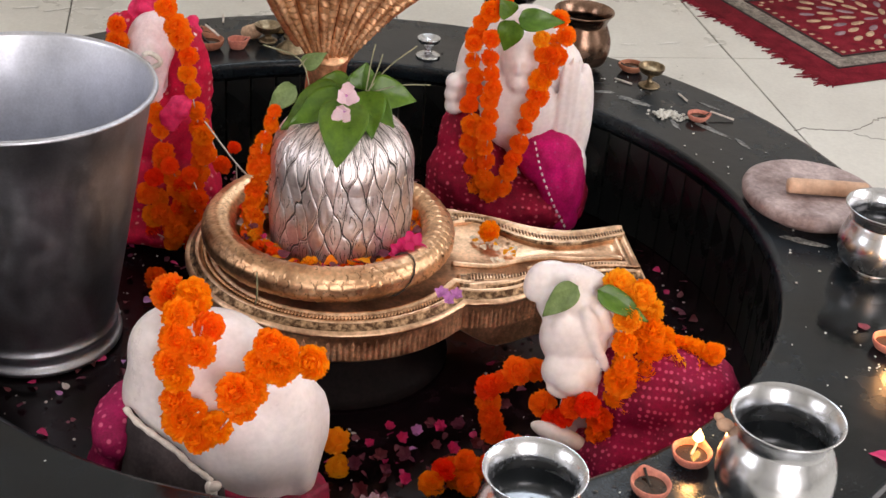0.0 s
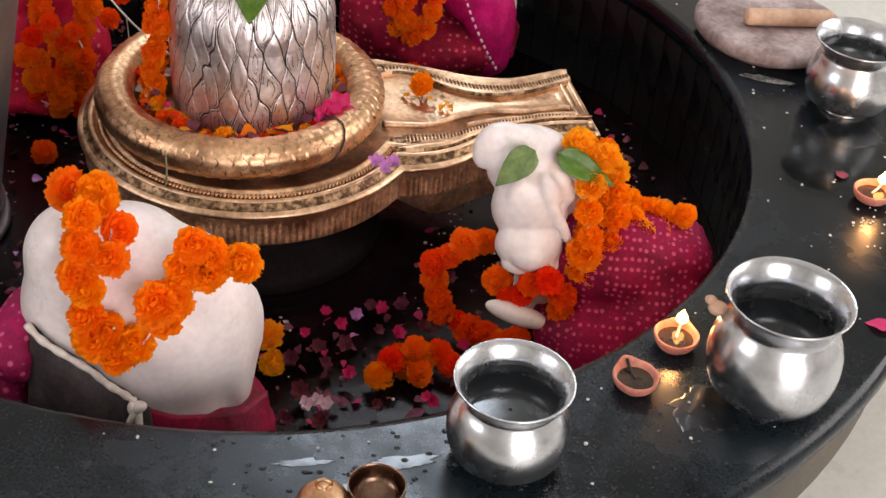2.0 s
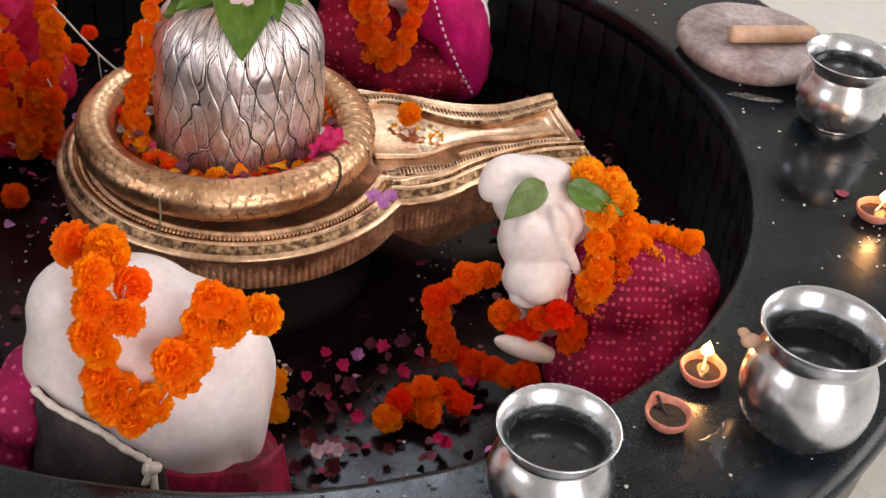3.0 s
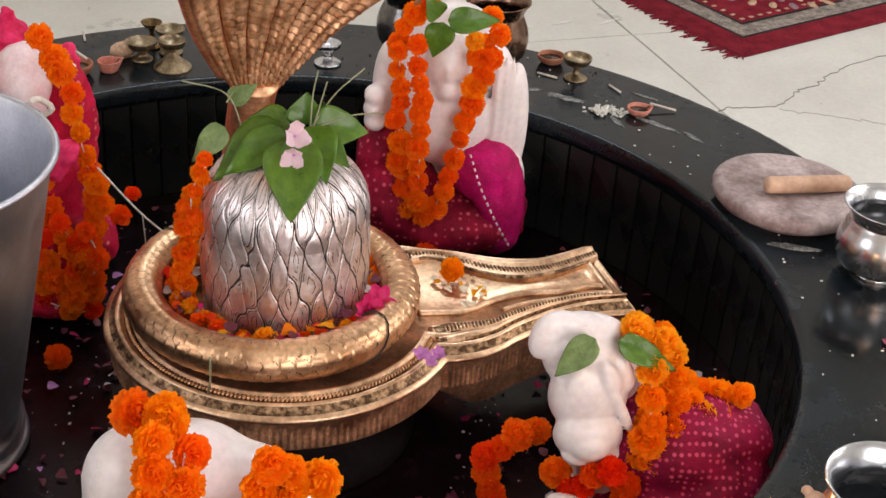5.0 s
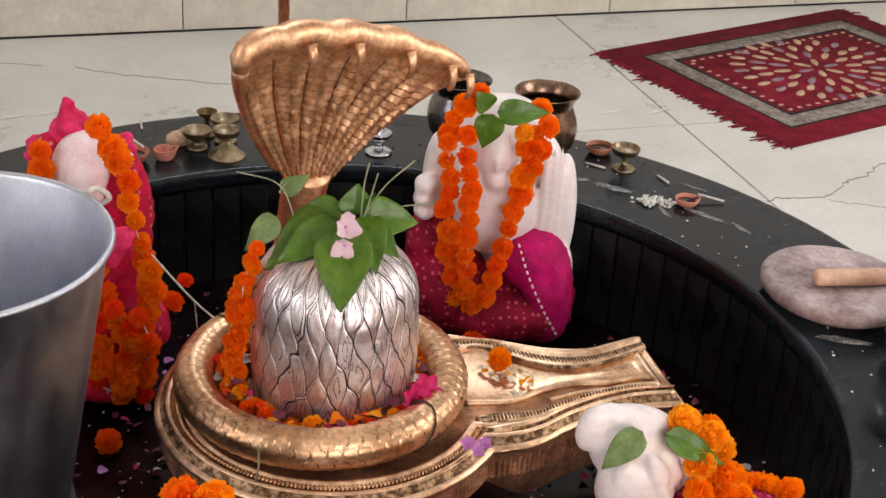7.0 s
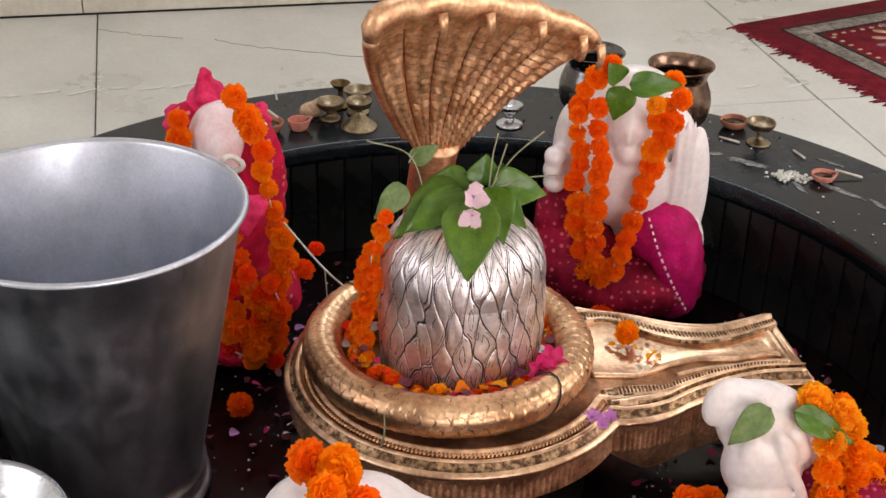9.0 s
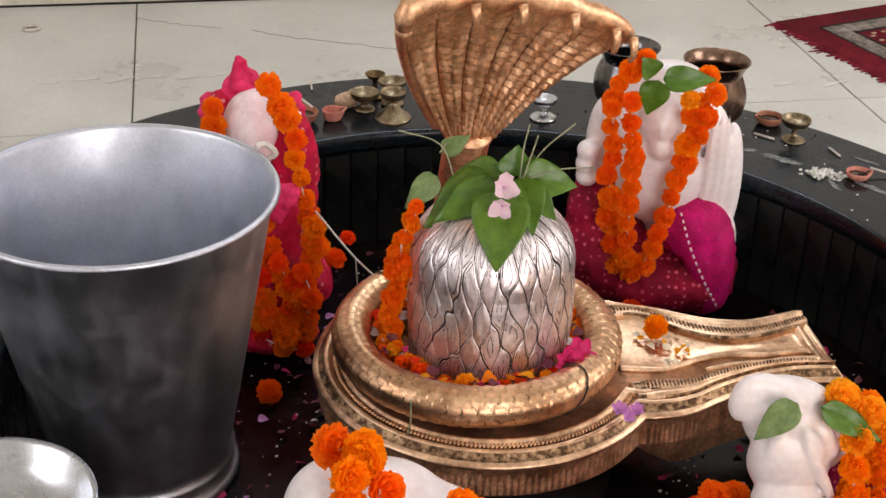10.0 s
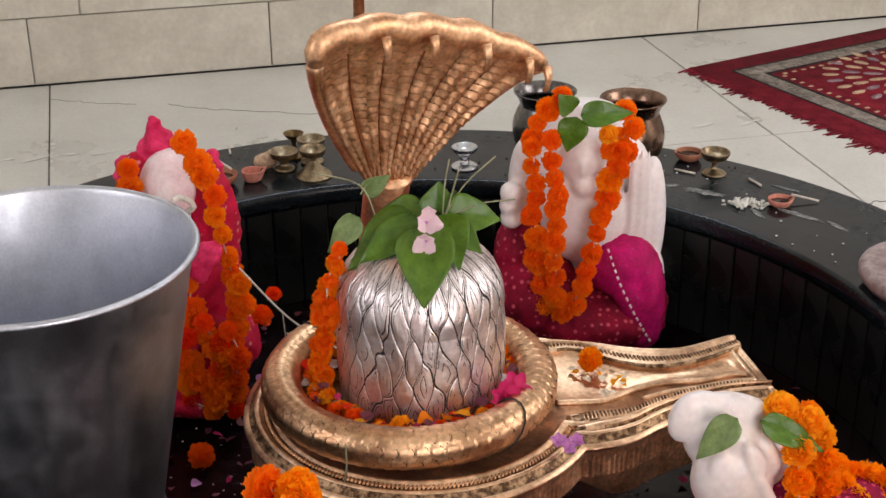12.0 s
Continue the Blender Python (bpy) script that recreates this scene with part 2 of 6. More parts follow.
STONE = material("grinding_stone", (0.15, 0.095, 0.09), (0.50, 0.40, 0.39), rough=0.6, scale=13, fine=0.2, fine_scale=140, rough_var=0.12, bump=0.35, bump_scale=90)
SANDALWOOD = material("sandalwood", (0.50, 0.29, 0.185), (0.66, 0.43, 0.30), rough=0.65, scale=22, fine=0.12, fine_scale=120, bump=0.2)
ASH = material("white_ash", (0.50, 0.49, 0.44), (0.74, 0.73, 0.68), rough=0.95, scale=60, fine=0.15, bump=0.6)
CHAR = material("charred_wick", (0.01, 0.009, 0.008), (0.04, 0.035, 0.03), rough=0.9, scale=60)
RUG_RED = material("rug_red_pile", (0.13, 0.010, 0.018), (0.25, 0.022, 0.035), rough=0.95, scale=18, fine=0.35, fine_scale=300, bump=0.8, bump_scale=320, spec=0.1)
RUG_GREY = material("rug_grey_border", (0.13, 0.115, 0.10), (0.36, 0.31, 0.27), rough=0.95, scale=55, fine=0.35, fine_scale=260, bump=0.7, bump_scale=320, spec=0.1)
RUG_BLACK = material("rug_black_line", (0.015, 0.012, 0.012), (0.05, 0.04, 0.04), rough=0.95, scale=50, spec=0.1)
RUG_CREAM = material("rug_cream_motif", (0.42, 0.27, 0.18), (0.62, 0.44, 0.30), rough=0.95, scale=40, fine=0.25, spec=0.1)
RUG_MAUVE = material("rug_mauve_motif", (0.20, 0.13, 0.16), (0.36, 0.25, 0.27), rough=0.95, scale=40, fine=0.25, spec=0.1)



def thin(m, share):
    """Lets a share of the light through, as petals and leaves do."""
    nt = m.node_tree
    b = nt.nodes["Principled BSDF"]
    t = nt.nodes.new("ShaderNodeBsdfTranslucent")
    nt.links.new(b.inputs["Base Color"].links[0].from_socket, t.inputs["Color"])
    mx = nt.nodes.new("ShaderNodeMixShader")
    mx.inputs[0].default_value = share
    nt.links.new(b.outputs[0], mx.inputs[1])
    nt.links.new(t.outputs[0], mx.inputs[2])
    nt.links.new(mx.outputs[0], nt.nodes["Material Output"].inputs["Surface"])


for _m in (MARIGOLD, MARIGOLD_DEEP, MARIGOLD_RED, MARIGOLD_YELLOW):
    thin(_m, 0.42)
for _m in (PETAL_PINK, PETAL_PURPLE, PETAL_MAGENTA, PETAL_WHITE, PETAL_MAROON):
    thin(_m, 0.25)
for _m in (LEAF, LEAF_PALE):
    thin(_m, 0.2)

FLAME = bpy.data.materials.new("flame")
FLAME.use_nodes = True
_f = FLAME.node_tree.nodes["Principled BSDF"]
_f.inputs["Base Color"].default_value = (1, 0.6, 0.2, 1)
_f.inputs["Emission Color"].default_value = (1.0, 0.55, 0.16, 1)
_f.inputs["Emission Strength"].default_value = 16.0


# ---- mesh helpers ----
def link_mesh(name, bm, mat, smooth=True):
    me = bpy.data.meshes.new(name)
    bm.normal_update()
    bm.to_mesh(me)
    bm.free()
    for m in (mat if isinstance(mat, (list, tuple)) else [mat]):
        me.materials.append(m)
    if smooth:
        me.polygons.foreach_set("use_smooth", [True] * len(me.polygons))
    return new(name, me)


def part(name, bm, mat, parent, label="", smooth=True):
    ob = link_mesh(name, bm, mat, smooth)
    ob.parent = parent
    if label:
        tagged(ob, label)
    return ob


def thing(name, at, label, category, group="", kind="", rz=0.0, rx=0.0, ry=0.0):
    ob = new(name)
    ob.empty_display_size = 0.02
    ob.matrix_world = pose(*at, rx, ry, rz)
    return tagged(ob, label, category, group, kind)


def solo(name, bm, mat, label, category, kind="", group="", smooth=True):
    return tagged(link_mesh(name, bm, mat, smooth), label, category, group, kind)


def skin(bm, rings, closed=True, cap0=False, cap1=False, mi=0):
    """Joins rings of points into a skin."""
    rows = [[bm.verts.new(p) for p in r] for r in rings]
    for a, b in zip(rows, rows[1:]):
        n = len(a)
        for i in range(n if closed else n - 1):
            j = (i + 1) % n
            f = bm.faces.new((a[i], a[j], b[j], b[i]))
            f.material_index = mi
    if cap0:
        bm.faces.new(rows[0][::-1])
    if cap1:
        bm.faces.new(rows[-1])
    return rows


def lathe(profile, n=48, bm=None, centre=(0, 0), cap0=False, cap1=False, wobble=0.0, phase=0.0):
    bm = bm or bmesh.new()
    rings = []
    for r, z in profile:
        ring = []
        for i in range(n):
            a = 2 * math.pi * i / n
            q = r * (1 + wobble * math.sin(3 * a + phase) + wobble * 0.6 * math.sin(7 * a + 2 * phase))
            ring.append((centre[0] + q * math.cos(a), centre[1] + q * math.sin(a), z))
        rings.append(ring)
    skin(bm, rings, True, cap0, cap1)
    return bm


def smooth_path(points, steps=8):
    """Catmull-Rom through the points."""
    p = [Vector(q) for q in points]
    p = [2 * p[0] - p[1]] + p + [2 * p[-1] - p[-2]]
    out = []
    for i in range(1, len(p) - 2):
        for k in range(steps):
            t = k / steps
            a, b, c, d = p[i - 1], p[i], p[i + 1], p[i + 2]
            out.append(0.5 * (2 * b + (c - a) * t + (2 * a - 5 * b + 4 * c - d) * t * t + (3 * b - a - 3 * c + d) * t ** 3))
    out.append(p[-2])
    return out


def tube(points, radius, n=10, bm=None, caps=True, flat=1.0):
    """A tube along points; radius is a number or a list."""
    bm = bm or bmesh.new()
    pts = [Vector(p) for p in points]
    rad = radius if isinstance(radius, (list, tuple)) else [radius] * len(pts)
    rings, side = [], None
    for i, p in enumerate(pts):
        d = (pts[min(i + 1, len(pts) - 1)] - pts[max(i - 1, 0)]).normalized()
        if side is None:
            side = d.orthogonal().normalized()
        side = (side - d * side.dot(d)).normalized()
        up = d.cross(side)
        rings.append([p + (side * math.cos(a) + up * math.sin(a) * flat) * rad[i] for a in [2 * math.pi * k / n for k in range(n)]])
    skin(bm, rings, True, caps, caps)
    return bm


def box(size, at=(0, 0, 0), bm=None, bevel=0.0, turn=None):
    own = bmesh.new()
    bmesh.ops.create_cube(own, size=1)
    bmesh.ops.scale(own, vec=size, verts=own.verts)
    if bevel:
        bmesh.ops.bevel(own, geom=own.edges[:], offset=bevel, segments=2, affect='EDGES')
    if turn is not None:
        bmesh.ops.transform(own, matrix=turn, verts=own.verts)
    bmesh.ops.translate(own, vec=at, verts=own.verts)
    if bm is None:
        return own
    me = bpy.data.meshes.new("tmp")
    own.to_mesh(me)
    own.free()
    bm.from_mesh(me)
    bpy.data.meshes.remove(me)
    return bm


def blob(bm, at, radii, rx=0, ry=0, rz=0, seg=24):
    """An ellipsoid lump, one of several that are fused into a carved form."""
    m = pose(*at, rx, ry, rz) @ Matrix.Diagonal((*radii, 1))
    bmesh.ops.create_uvsphere(bm, u_segments=seg, v_segments=seg // 2, radius=1, matrix=m)
    return bm


def fused(ob, voxel=0.006, rounds=8, factor=0.6):
    """Fuses overlapping lumps into one carved surface."""
    r = ob.modifiers.new("fuse", 'REMESH')
    r.mode, r.voxel_size, r.use_smooth_shade = 'VOXEL', voxel, True
    s = ob.modifiers.new("soften", 'SMOOTH')
    s.iterations, s.factor = rounds, factor
    return ob


def folds(ob, strength=0.008, size=0.05):
    """Creases of hanging cloth."""
    t = bpy.data.textures.new("folds", 'CLOUDS')
    t.noise_scale, t.noise_depth = size, 3
    d = ob.modifiers.new("folds", 'DISPLACE')
    d.texture, d.strength, d.mid_level, d.texture_coords = t, strength, 0.5, 'LOCAL'
    return ob


# ---- hall ----
U0, U1, V0, V1, TOP = -2.8, 2.8, -3.2, 1.883, 3.6


def wall(name, a, b, openings, label):
    """A wall 0.2 m thick from a to b (hall plan), its room side on the line, with openings (along0, along1, z0, z1)."""
    a, b = Vector((*a, 0)), Vector((*b, 0))
    d = (b - a).normalized()
    out = Vector((d.y, -d.x, 0))
    length = (b - a).length
    xs = sorted({0, length, *[o[0] for o in openings], *[o[1] for o in openings]})
    zs = sorted({FLOOR_Z, TOP, *[o[2] for o in openings], *[o[3] for o in openings]})
    bm = bmesh.new()
    for x0, x1 in zip(xs, xs[1:]):
        for z0, z1 in zip(zs, zs[1:]):
            cx, cz = (x0 + x1) / 2, (z0 + z1) / 2
            if any(o[0] < cx < o[1] and o[2] < cz < o[3] for o in openings):
                continue
            c = a + d * cx + out * 0.1
            box((x1 - x0, 0.2, z1 - z0), (c.x, c.y, cz), bm, turn=Matrix.Rotation(math.atan2(d.y, d.x), 4, 'Z'))
    ob = solo(name, bm, PLASTER, label, "wall", kind="structure", smooth=False)
    ob.matrix_world = HALL
    return ob


wall_north = wall("wall_north", (U1, V1), (U0, V1), [(1.615, 2.465, 2.27, 3.37)], "cream wall faced with pale marble courses")
# unseen walls and ceiling, added to enclose the hall and bounce its light
unseen_wall_east = wall("unseen_wall_east", (U1, V0), (U1, V1), [(1.75, 3.45, 0.85, 2.15)], "unseen cream plastered hall wall with an added window opening")
unseen_wall_west = wall("unseen_wall_west", (U0, V1), (U0, V0), [(2.0, 3.5, 0.85, 2.15)], "unseen cream plastered hall wall with an added window opening")
unseen_wall_south = wall("unseen_wall_south", (U0, V0), (U1, V0), [(2.55, 4.05, FLOOR_Z, 2.05)], "unseen cream plastered hall wall with a doorway")
ceiling = solo("ceiling", box((U1 - U0 + 0.4, V1 - V0 + 0.4, 0.15), (0, (V0 + V1) / 2, TOP + 0.075)), PLASTER, "unseen cream plastered hall ceiling", "ceiling", kind="structure", smooth=False)
ceiling.matrix_world = HALL

# bed of the floor, open where the basin is sunk
_bm = bmesh.new()
_in = [(0.86 * math.cos(2 * math.pi * i / 96), 0.86 * math.sin(2 * math.pi * i / 96)) for i in range(96)]


def to_edge(x, y):
    k = min(((U1 + 0.2) / abs(x)) if abs(x) > 1e-6 else 99, ((V1 + 0.2 if y > 0 else -V0 + 0.2) / abs(y)) if abs(y) > 1e-6 else 99)
    return x * k, y * k


_far = [to_edge(x, y) for x, y in _in]
skin(_bm, [[(x, y, FLOOR_Z - 0.1) for x, y in _in], [(x, y, FLOOR_Z - 0.004) for x, y in _in], [(*q, FLOOR_Z - 0.004) for q in _far], [(*q, FLOOR_Z - 0.1) for q in _far]])
floor = solo("floor", _bm, GROUT, "pale grey-cream polished marble tile floor with dark joints", "floor", kind="structure", smooth=False)
floor.matrix_world = HALL

# ---- basin ----
R_IN, R_OUT = 0.683, 0.9356
RIM_SHIFT = Vector((0.005, 0.026, 0))          # the outer edge stands off the centre of the inner one
basin = thing("basin", (0, 0, FLOOR_Z), "round sunken black granite basin with a broad polished rim", "basin", kind="structure")


def basin_part(name, bm, mat, label=""):
    bmesh.ops.translate(bm, vec=(0, 0, -FLOOR_Z), verts=bm.verts)
    return part(name, bm, mat, basin, label)


rim_profile = [(R_IN + 0.02, -0.034), (R_IN + 0.004, -0.032), (R_IN, -0.026), (R_IN, -0.008), (R_IN + 0.003, -0.002), (R_IN + 0.010, 0.0), (R_IN + 0.0115, 0.0), (R_IN + 0.09, 0.0), (R_OUT - 0.09, 0.0), (R_OUT - 0.0155, 0.0),
               (R_OUT - 0.014, 0.0), (R_OUT - 0.005, -0.003), (R_OUT, -0.010), (R_OUT, -0.024), (R_OUT - 0.006, -0.031), (R_OUT - 0.03, -0.032)]
_bm = lathe(rim_profile, 160)
for _v in _bm.verts:
    _v.co += RIM_SHIFT * min(1.0, max(0.0, (_v.co.xy.length - R_IN - 0.02) / (R_OUT - R_IN - 0.06)))
basin_part("rim_slab", _bm, GRANITE, "polished black granite rim with water marks")
basin_part("outer_wall", lathe([(R_OUT - 0.022, -0.033), (R_OUT - 0.022, FLOOR_Z - 0.002)], 120, centre=RIM_SHIFT.xy), GRANITE_SIDE, "stained dark stone side")
basin_part("inner_backing", lathe([(R_IN + 0.018, -0.03), (R_IN + 0.018, BASIN_Z - 0.01)], 120), GROUT)
_bm = lathe([(R_IN + 0.018, BASIN_Z), (0.4, BASIN_Z - 0.004), (0.05, BASIN_Z - 0.004)], 96)
bmesh.ops.holes_fill(_bm, edges=[e for e in _bm.edges if e.is_boundary and e.verts[0].co.xy.length < 0.1])
basin_part("basin_floor", _bm, WET_FLOOR, "wet black basin floor")


# ---- lingam, pedestal and snake ----
LX, LY = -0.02, -0.01
AX = radians(14)


def curve_of(knots):
    """A smooth curve b(a) through a few knots."""
    p = smooth_path([(a, b, 0) for a, b in knots], 8)
    xs, ys = [q.x for q in p], [q.y for q in p]
    return lambda a: float(np.interp(a, xs, ys))


# the two edges of the spout, the inner lines of its lips and the ridge in its channel
far_edge = curve_of([(0.19, 0.138), (0.225, 0.121), (0.265, 0.107), (0.30, 0.088), (0.33, 0.073), (0.365, 0.063), (0.40, 0.060), (0.44, 0.069), (0.49, 0.083)])
near_edge = curve_of([(0.185, -0.149), (0.215, -0.147), (0.24, -0.145), (0.27, -0.136), (0.30, -0.120), (0.34, -0.104), (0.38, -0.092), (0.43, -0.085), (0.49, -0.088)])
far_inner = curve_of([(0.18, 0.075), (0.215, 0.082), (0.248, 0.074), (0.282, 0.040), (0.318, 0.014), (0.35, 0.004), (0.376, 0.003), (0.419, 0.010), (0.49, 0.036)])
near_inner = curve_of([(0.18, -0.088), (0.21, -0.090), (0.265, -0.094), (0.308, -0.081), (0.35, -0.069), (0.409, -0.060), (0.45, -0.064), (0.49, -0.074)])
mid_line = curve_of([(0.175, -0.047), (0.21, -0.053), (0.246, -0.056), (0.298, -0.037), (0.342, -0.029), (0.402, -0.034), (0.447, -0.026), (0.47, -0.034)])


def spout(a, b, z):
    c, s = math.cos(AX), math.sin(AX)
    return Vector((a * c - b * s, a * s + b * c, z))


def plate_outline(off, z, n=150, drop=0.0):
    """Outline of the round plate with its spout, grown by off."""
    R = 0.236 + off
    a_join = 0.192
    up = math.atan2(far_edge(a_join) + off, a_join)
    lo = math.atan2(near_edge(a_join) - off, a_join)
    m = int(n * 0.62)
    pts = [(R * math.cos(g), R * math.sin(g)) for g in [up + (2 * math.pi + lo - up) * i / (m - 1) for i in range(m)]]
    k = (n - m) // 2
    end = 0.488 + off * 0.6
    line = [a_join + (end - a_join) * i / k for i in range(1, k + 1)]
    pts += [(a, near_edge(a) - off) for a in line] + [(a, far_edge(a) + off) for a in line[::-1]]

    def deep(x):
        t = min(1.0, max(0.0, (x - 0.17) / 0.08))
        return drop * t * t * (3 - 2 * t)
    return [spout(x, y, z - deep(x)) for x, y in pts]


pedestal = thing("pedestal", (LX, LY, BASIN_Z), "engraved brass pedestal plate with a long curved spout", "pedestal")
_dz = -BASIN_Z
_bm = bmesh.new()
_layers = [(-0.10, -0.112), (-0.016, -0.108), (-0.004, -0.104), (0.0, -0.100), (0.0, -0.060), (0.006, -0.056), (0.010, -0.052), (0.009, -0.047), (0.002, -0.045),
           (-0.003, -0.042), (-0.006, -0.036), (-0.010, -0.033), (-0.014, -0.036), (-0.018, -0.040), (-0.026, -0.040), (-0.030, -0.035), (-0.034, -0.033), (-0.038, -0.037), (-0.042, -0.043)]
for a, b in zip(_layers, _layers[1:]):
    skin(_bm, [plate_outline(o, z + _dz, drop=0.034 if z < -0.09 else 0.0) for o, z in (a, b)], True, False, b == _layers[-1], 2 if a == (0.0, -0.100) else 1 if a[0] in (0.002, -0.018, -0.003) else 0)
bmesh.ops.remove_doubles(_bm, verts=_bm.verts, dist=0.00002)
plate = part("plate", _bm, [BRASS_PALE, BRASS_LINE, BRASS_SIDE], pedestal, "pale worn brass plate with moulded lips")
# the dark of the gap under the plate is put into the stem's colour
part("stem", lathe([(0.19, 0.0), (0.185, 0.02), (0.15, 0.035), (0.14, 0.085), (0.15, _dz - 0.109)], 64), STEM_SHADE, pedestal, "plain stem, blackened for the shaded gap under the plate")
# engraved ticks along the lips
_bm = bmesh.new()
_o1, _o2 = plate_outline(-0.019, -0.0385 + _dz, 330), plate_outline(-0.026, -0.0385 + _dz, 330)
for i in range(330):
    a, b = Vector(_o1[i]), Vector(_o2[i])
    d = (Vector(_o1[(i + 1) % 330]) - a) * 0.42
    if d.length > 0.01:
        continue
    skin(_bm, [[a, b, b + d, a + d], [a + Vector((0, 0, 0.003)), b + Vector((0, 0, 0.003)), b + d + Vector((0, 0, 0.003)), a + d + Vector((0, 0, 0.003))]], True, False, True)
tagged(part("bead_border", _bm, BRASS, plate, "row of small raised brass ticks"), kind="stuff")
_bm = bmesh.new()
_o1 = plate_outline(0.0, 0, 210)
for i in range(210):
    a, b = Vector(_o1[i]), Vector(_o1[(i + 1) % 210])
    d = b - a
    if d.length > 0.02 or d.length < 1e-4:
        continue
    nrm = Vector((d.y, -d.x, 0)).normalized() * 0.0022
    z0, z1 = -0.098 + _dz, -0.063 + _dz - 0.006 * (i % 2)
    q = [a + d * 0.2, a + d * 0.5, a + d * 0.8]
    skin(_bm, [[q[0] + Vector((0, 0, z0)), q[1] + nrm + Vector((0, 0, z0)), q[2] + Vector((0, 0, z0))],
               [q[0] + Vector((0, 0, z1 - 0.008)), q[1] + nrm + Vector((0, 0, z1)), q[2] + Vector((0, 0, z1 - 0.008))]], False)
tagged(part("petal_frieze", _bm, BRASS_SIDE, plate, "low engraved petals round the side"), kind="stuff")
# broad carved lips of the spout, each with a row of ticks, and the ridge between them


def spout_lip(name, outer, inner, label):
    section = [(0.0, -0.050), (0.0, -0.037), (0.07, -0.0315), (0.20, -0.0285), (0.34, -0.0295), (0.44, -0.0335), (0.50, -0.0335), (0.54, -0.0315), (0.84, -0.0295), (0.90, -0.0325), (0.95, -0.0310), (1.0, -0.036), (1.0, -0.050)]
    bm = bmesh.new()
    rings = []
    for i in range(61):
        a = 0.182 + 0.303 * i / 60
        sink = 0.004 * max(0.0, (0.225 - a) / 0.04)
        rings.append([spout(a, outer(a) + (inner(a) - outer(a)) * t, z + _dz - (sink if z > -0.045 else 0) + 0.0006 * noise.noise(Vector((a * 90, t * 9, 2)))) for t, z in section])
    skin(bm, rings, True, True, True)
    for f in bm.faces:
        ts = sorted(round((v.co.z - _dz) * 10000) for v in f.verts)
        if len(f.verts) == 4 and -345 < sum(ts) / 4 < -328:
            f.material_index = 1
    bmesh.ops.recalc_face_normals(bm, faces=bm.faces)
    lip = part(name, bm, [BRASS_PALE, BRASS_LINE], plate, label)
    bm = bmesh.new()
    for i in range(54):
        a = 0.205 + 0.275 * i / 53
        w = inner(a) - outer(a)
        q = [spout(a + da, outer(a) + w * t, 0) for da, t in ((-0.0011, 0.55), (0.0011, 0.55), (0.0013, 0.83), (-0.0013, 0.83))]
        skin(bm, [[p + Vector((0, 0, -0.034 + _dz)) for p in q], [p + Vector((0, 0, -0.0285 + _dz)) for p in q]], True, False, True)
    bmesh.ops.recalc_face_normals(bm, faces=bm.faces)
    tagged(part("tick_border", bm, BRASS_LINE, lip, "row of engraved ticks"), kind="stuff")


spout_lip("far_lip", lambda a: far_edge(a) - 0.013, far_inner, "broad wavy carved lip of the spout")
spout_lip("near_lip", lambda a: near_edge(a) + 0.015, near_inner, "broad wavy carved lip of the spout")
part("channel_ridge", tube([spout(0.178 + 0.29 * i / 49, mid_line(0.178 + 0.29 * i / 49), -0.0412 + _dz) for i in range(50)], 0.0052, 8, flat=0.8), BRASS_PALE, plate)
part("channel_step", tube([spout(0.30 + 0.18 * i / 29, 0.5 * (mid_line(0.30 + 0.18 * i / 29) + near_inner(0.30 + 0.18 * i / 29)) - 0.001, -0.0425 + _dz) for i in range(30)], 0.004, 8, flat=0.7), BRASS_PALE, plate)

# the silver cover: dome with engraved locks
lingam = thing("lingam", (LX, LY, -0.045), "dome-topped silver cover engraved with wavy leaf-like locks", "shrine stone")
H = 0.255


def cover_radius(z):
    t = z / H
    if t < 0.62:
        return 0.108 + 0.006 * math.sin(t / 0.62 * math.pi * 0.8)
    q = (t - 0.62) / 0.38
    return (0.108 + 0.006 * math.sin(0.8 * math.pi)) * math.sqrt(max(0.0, 1 - q ** 2.6)) + 0.0004


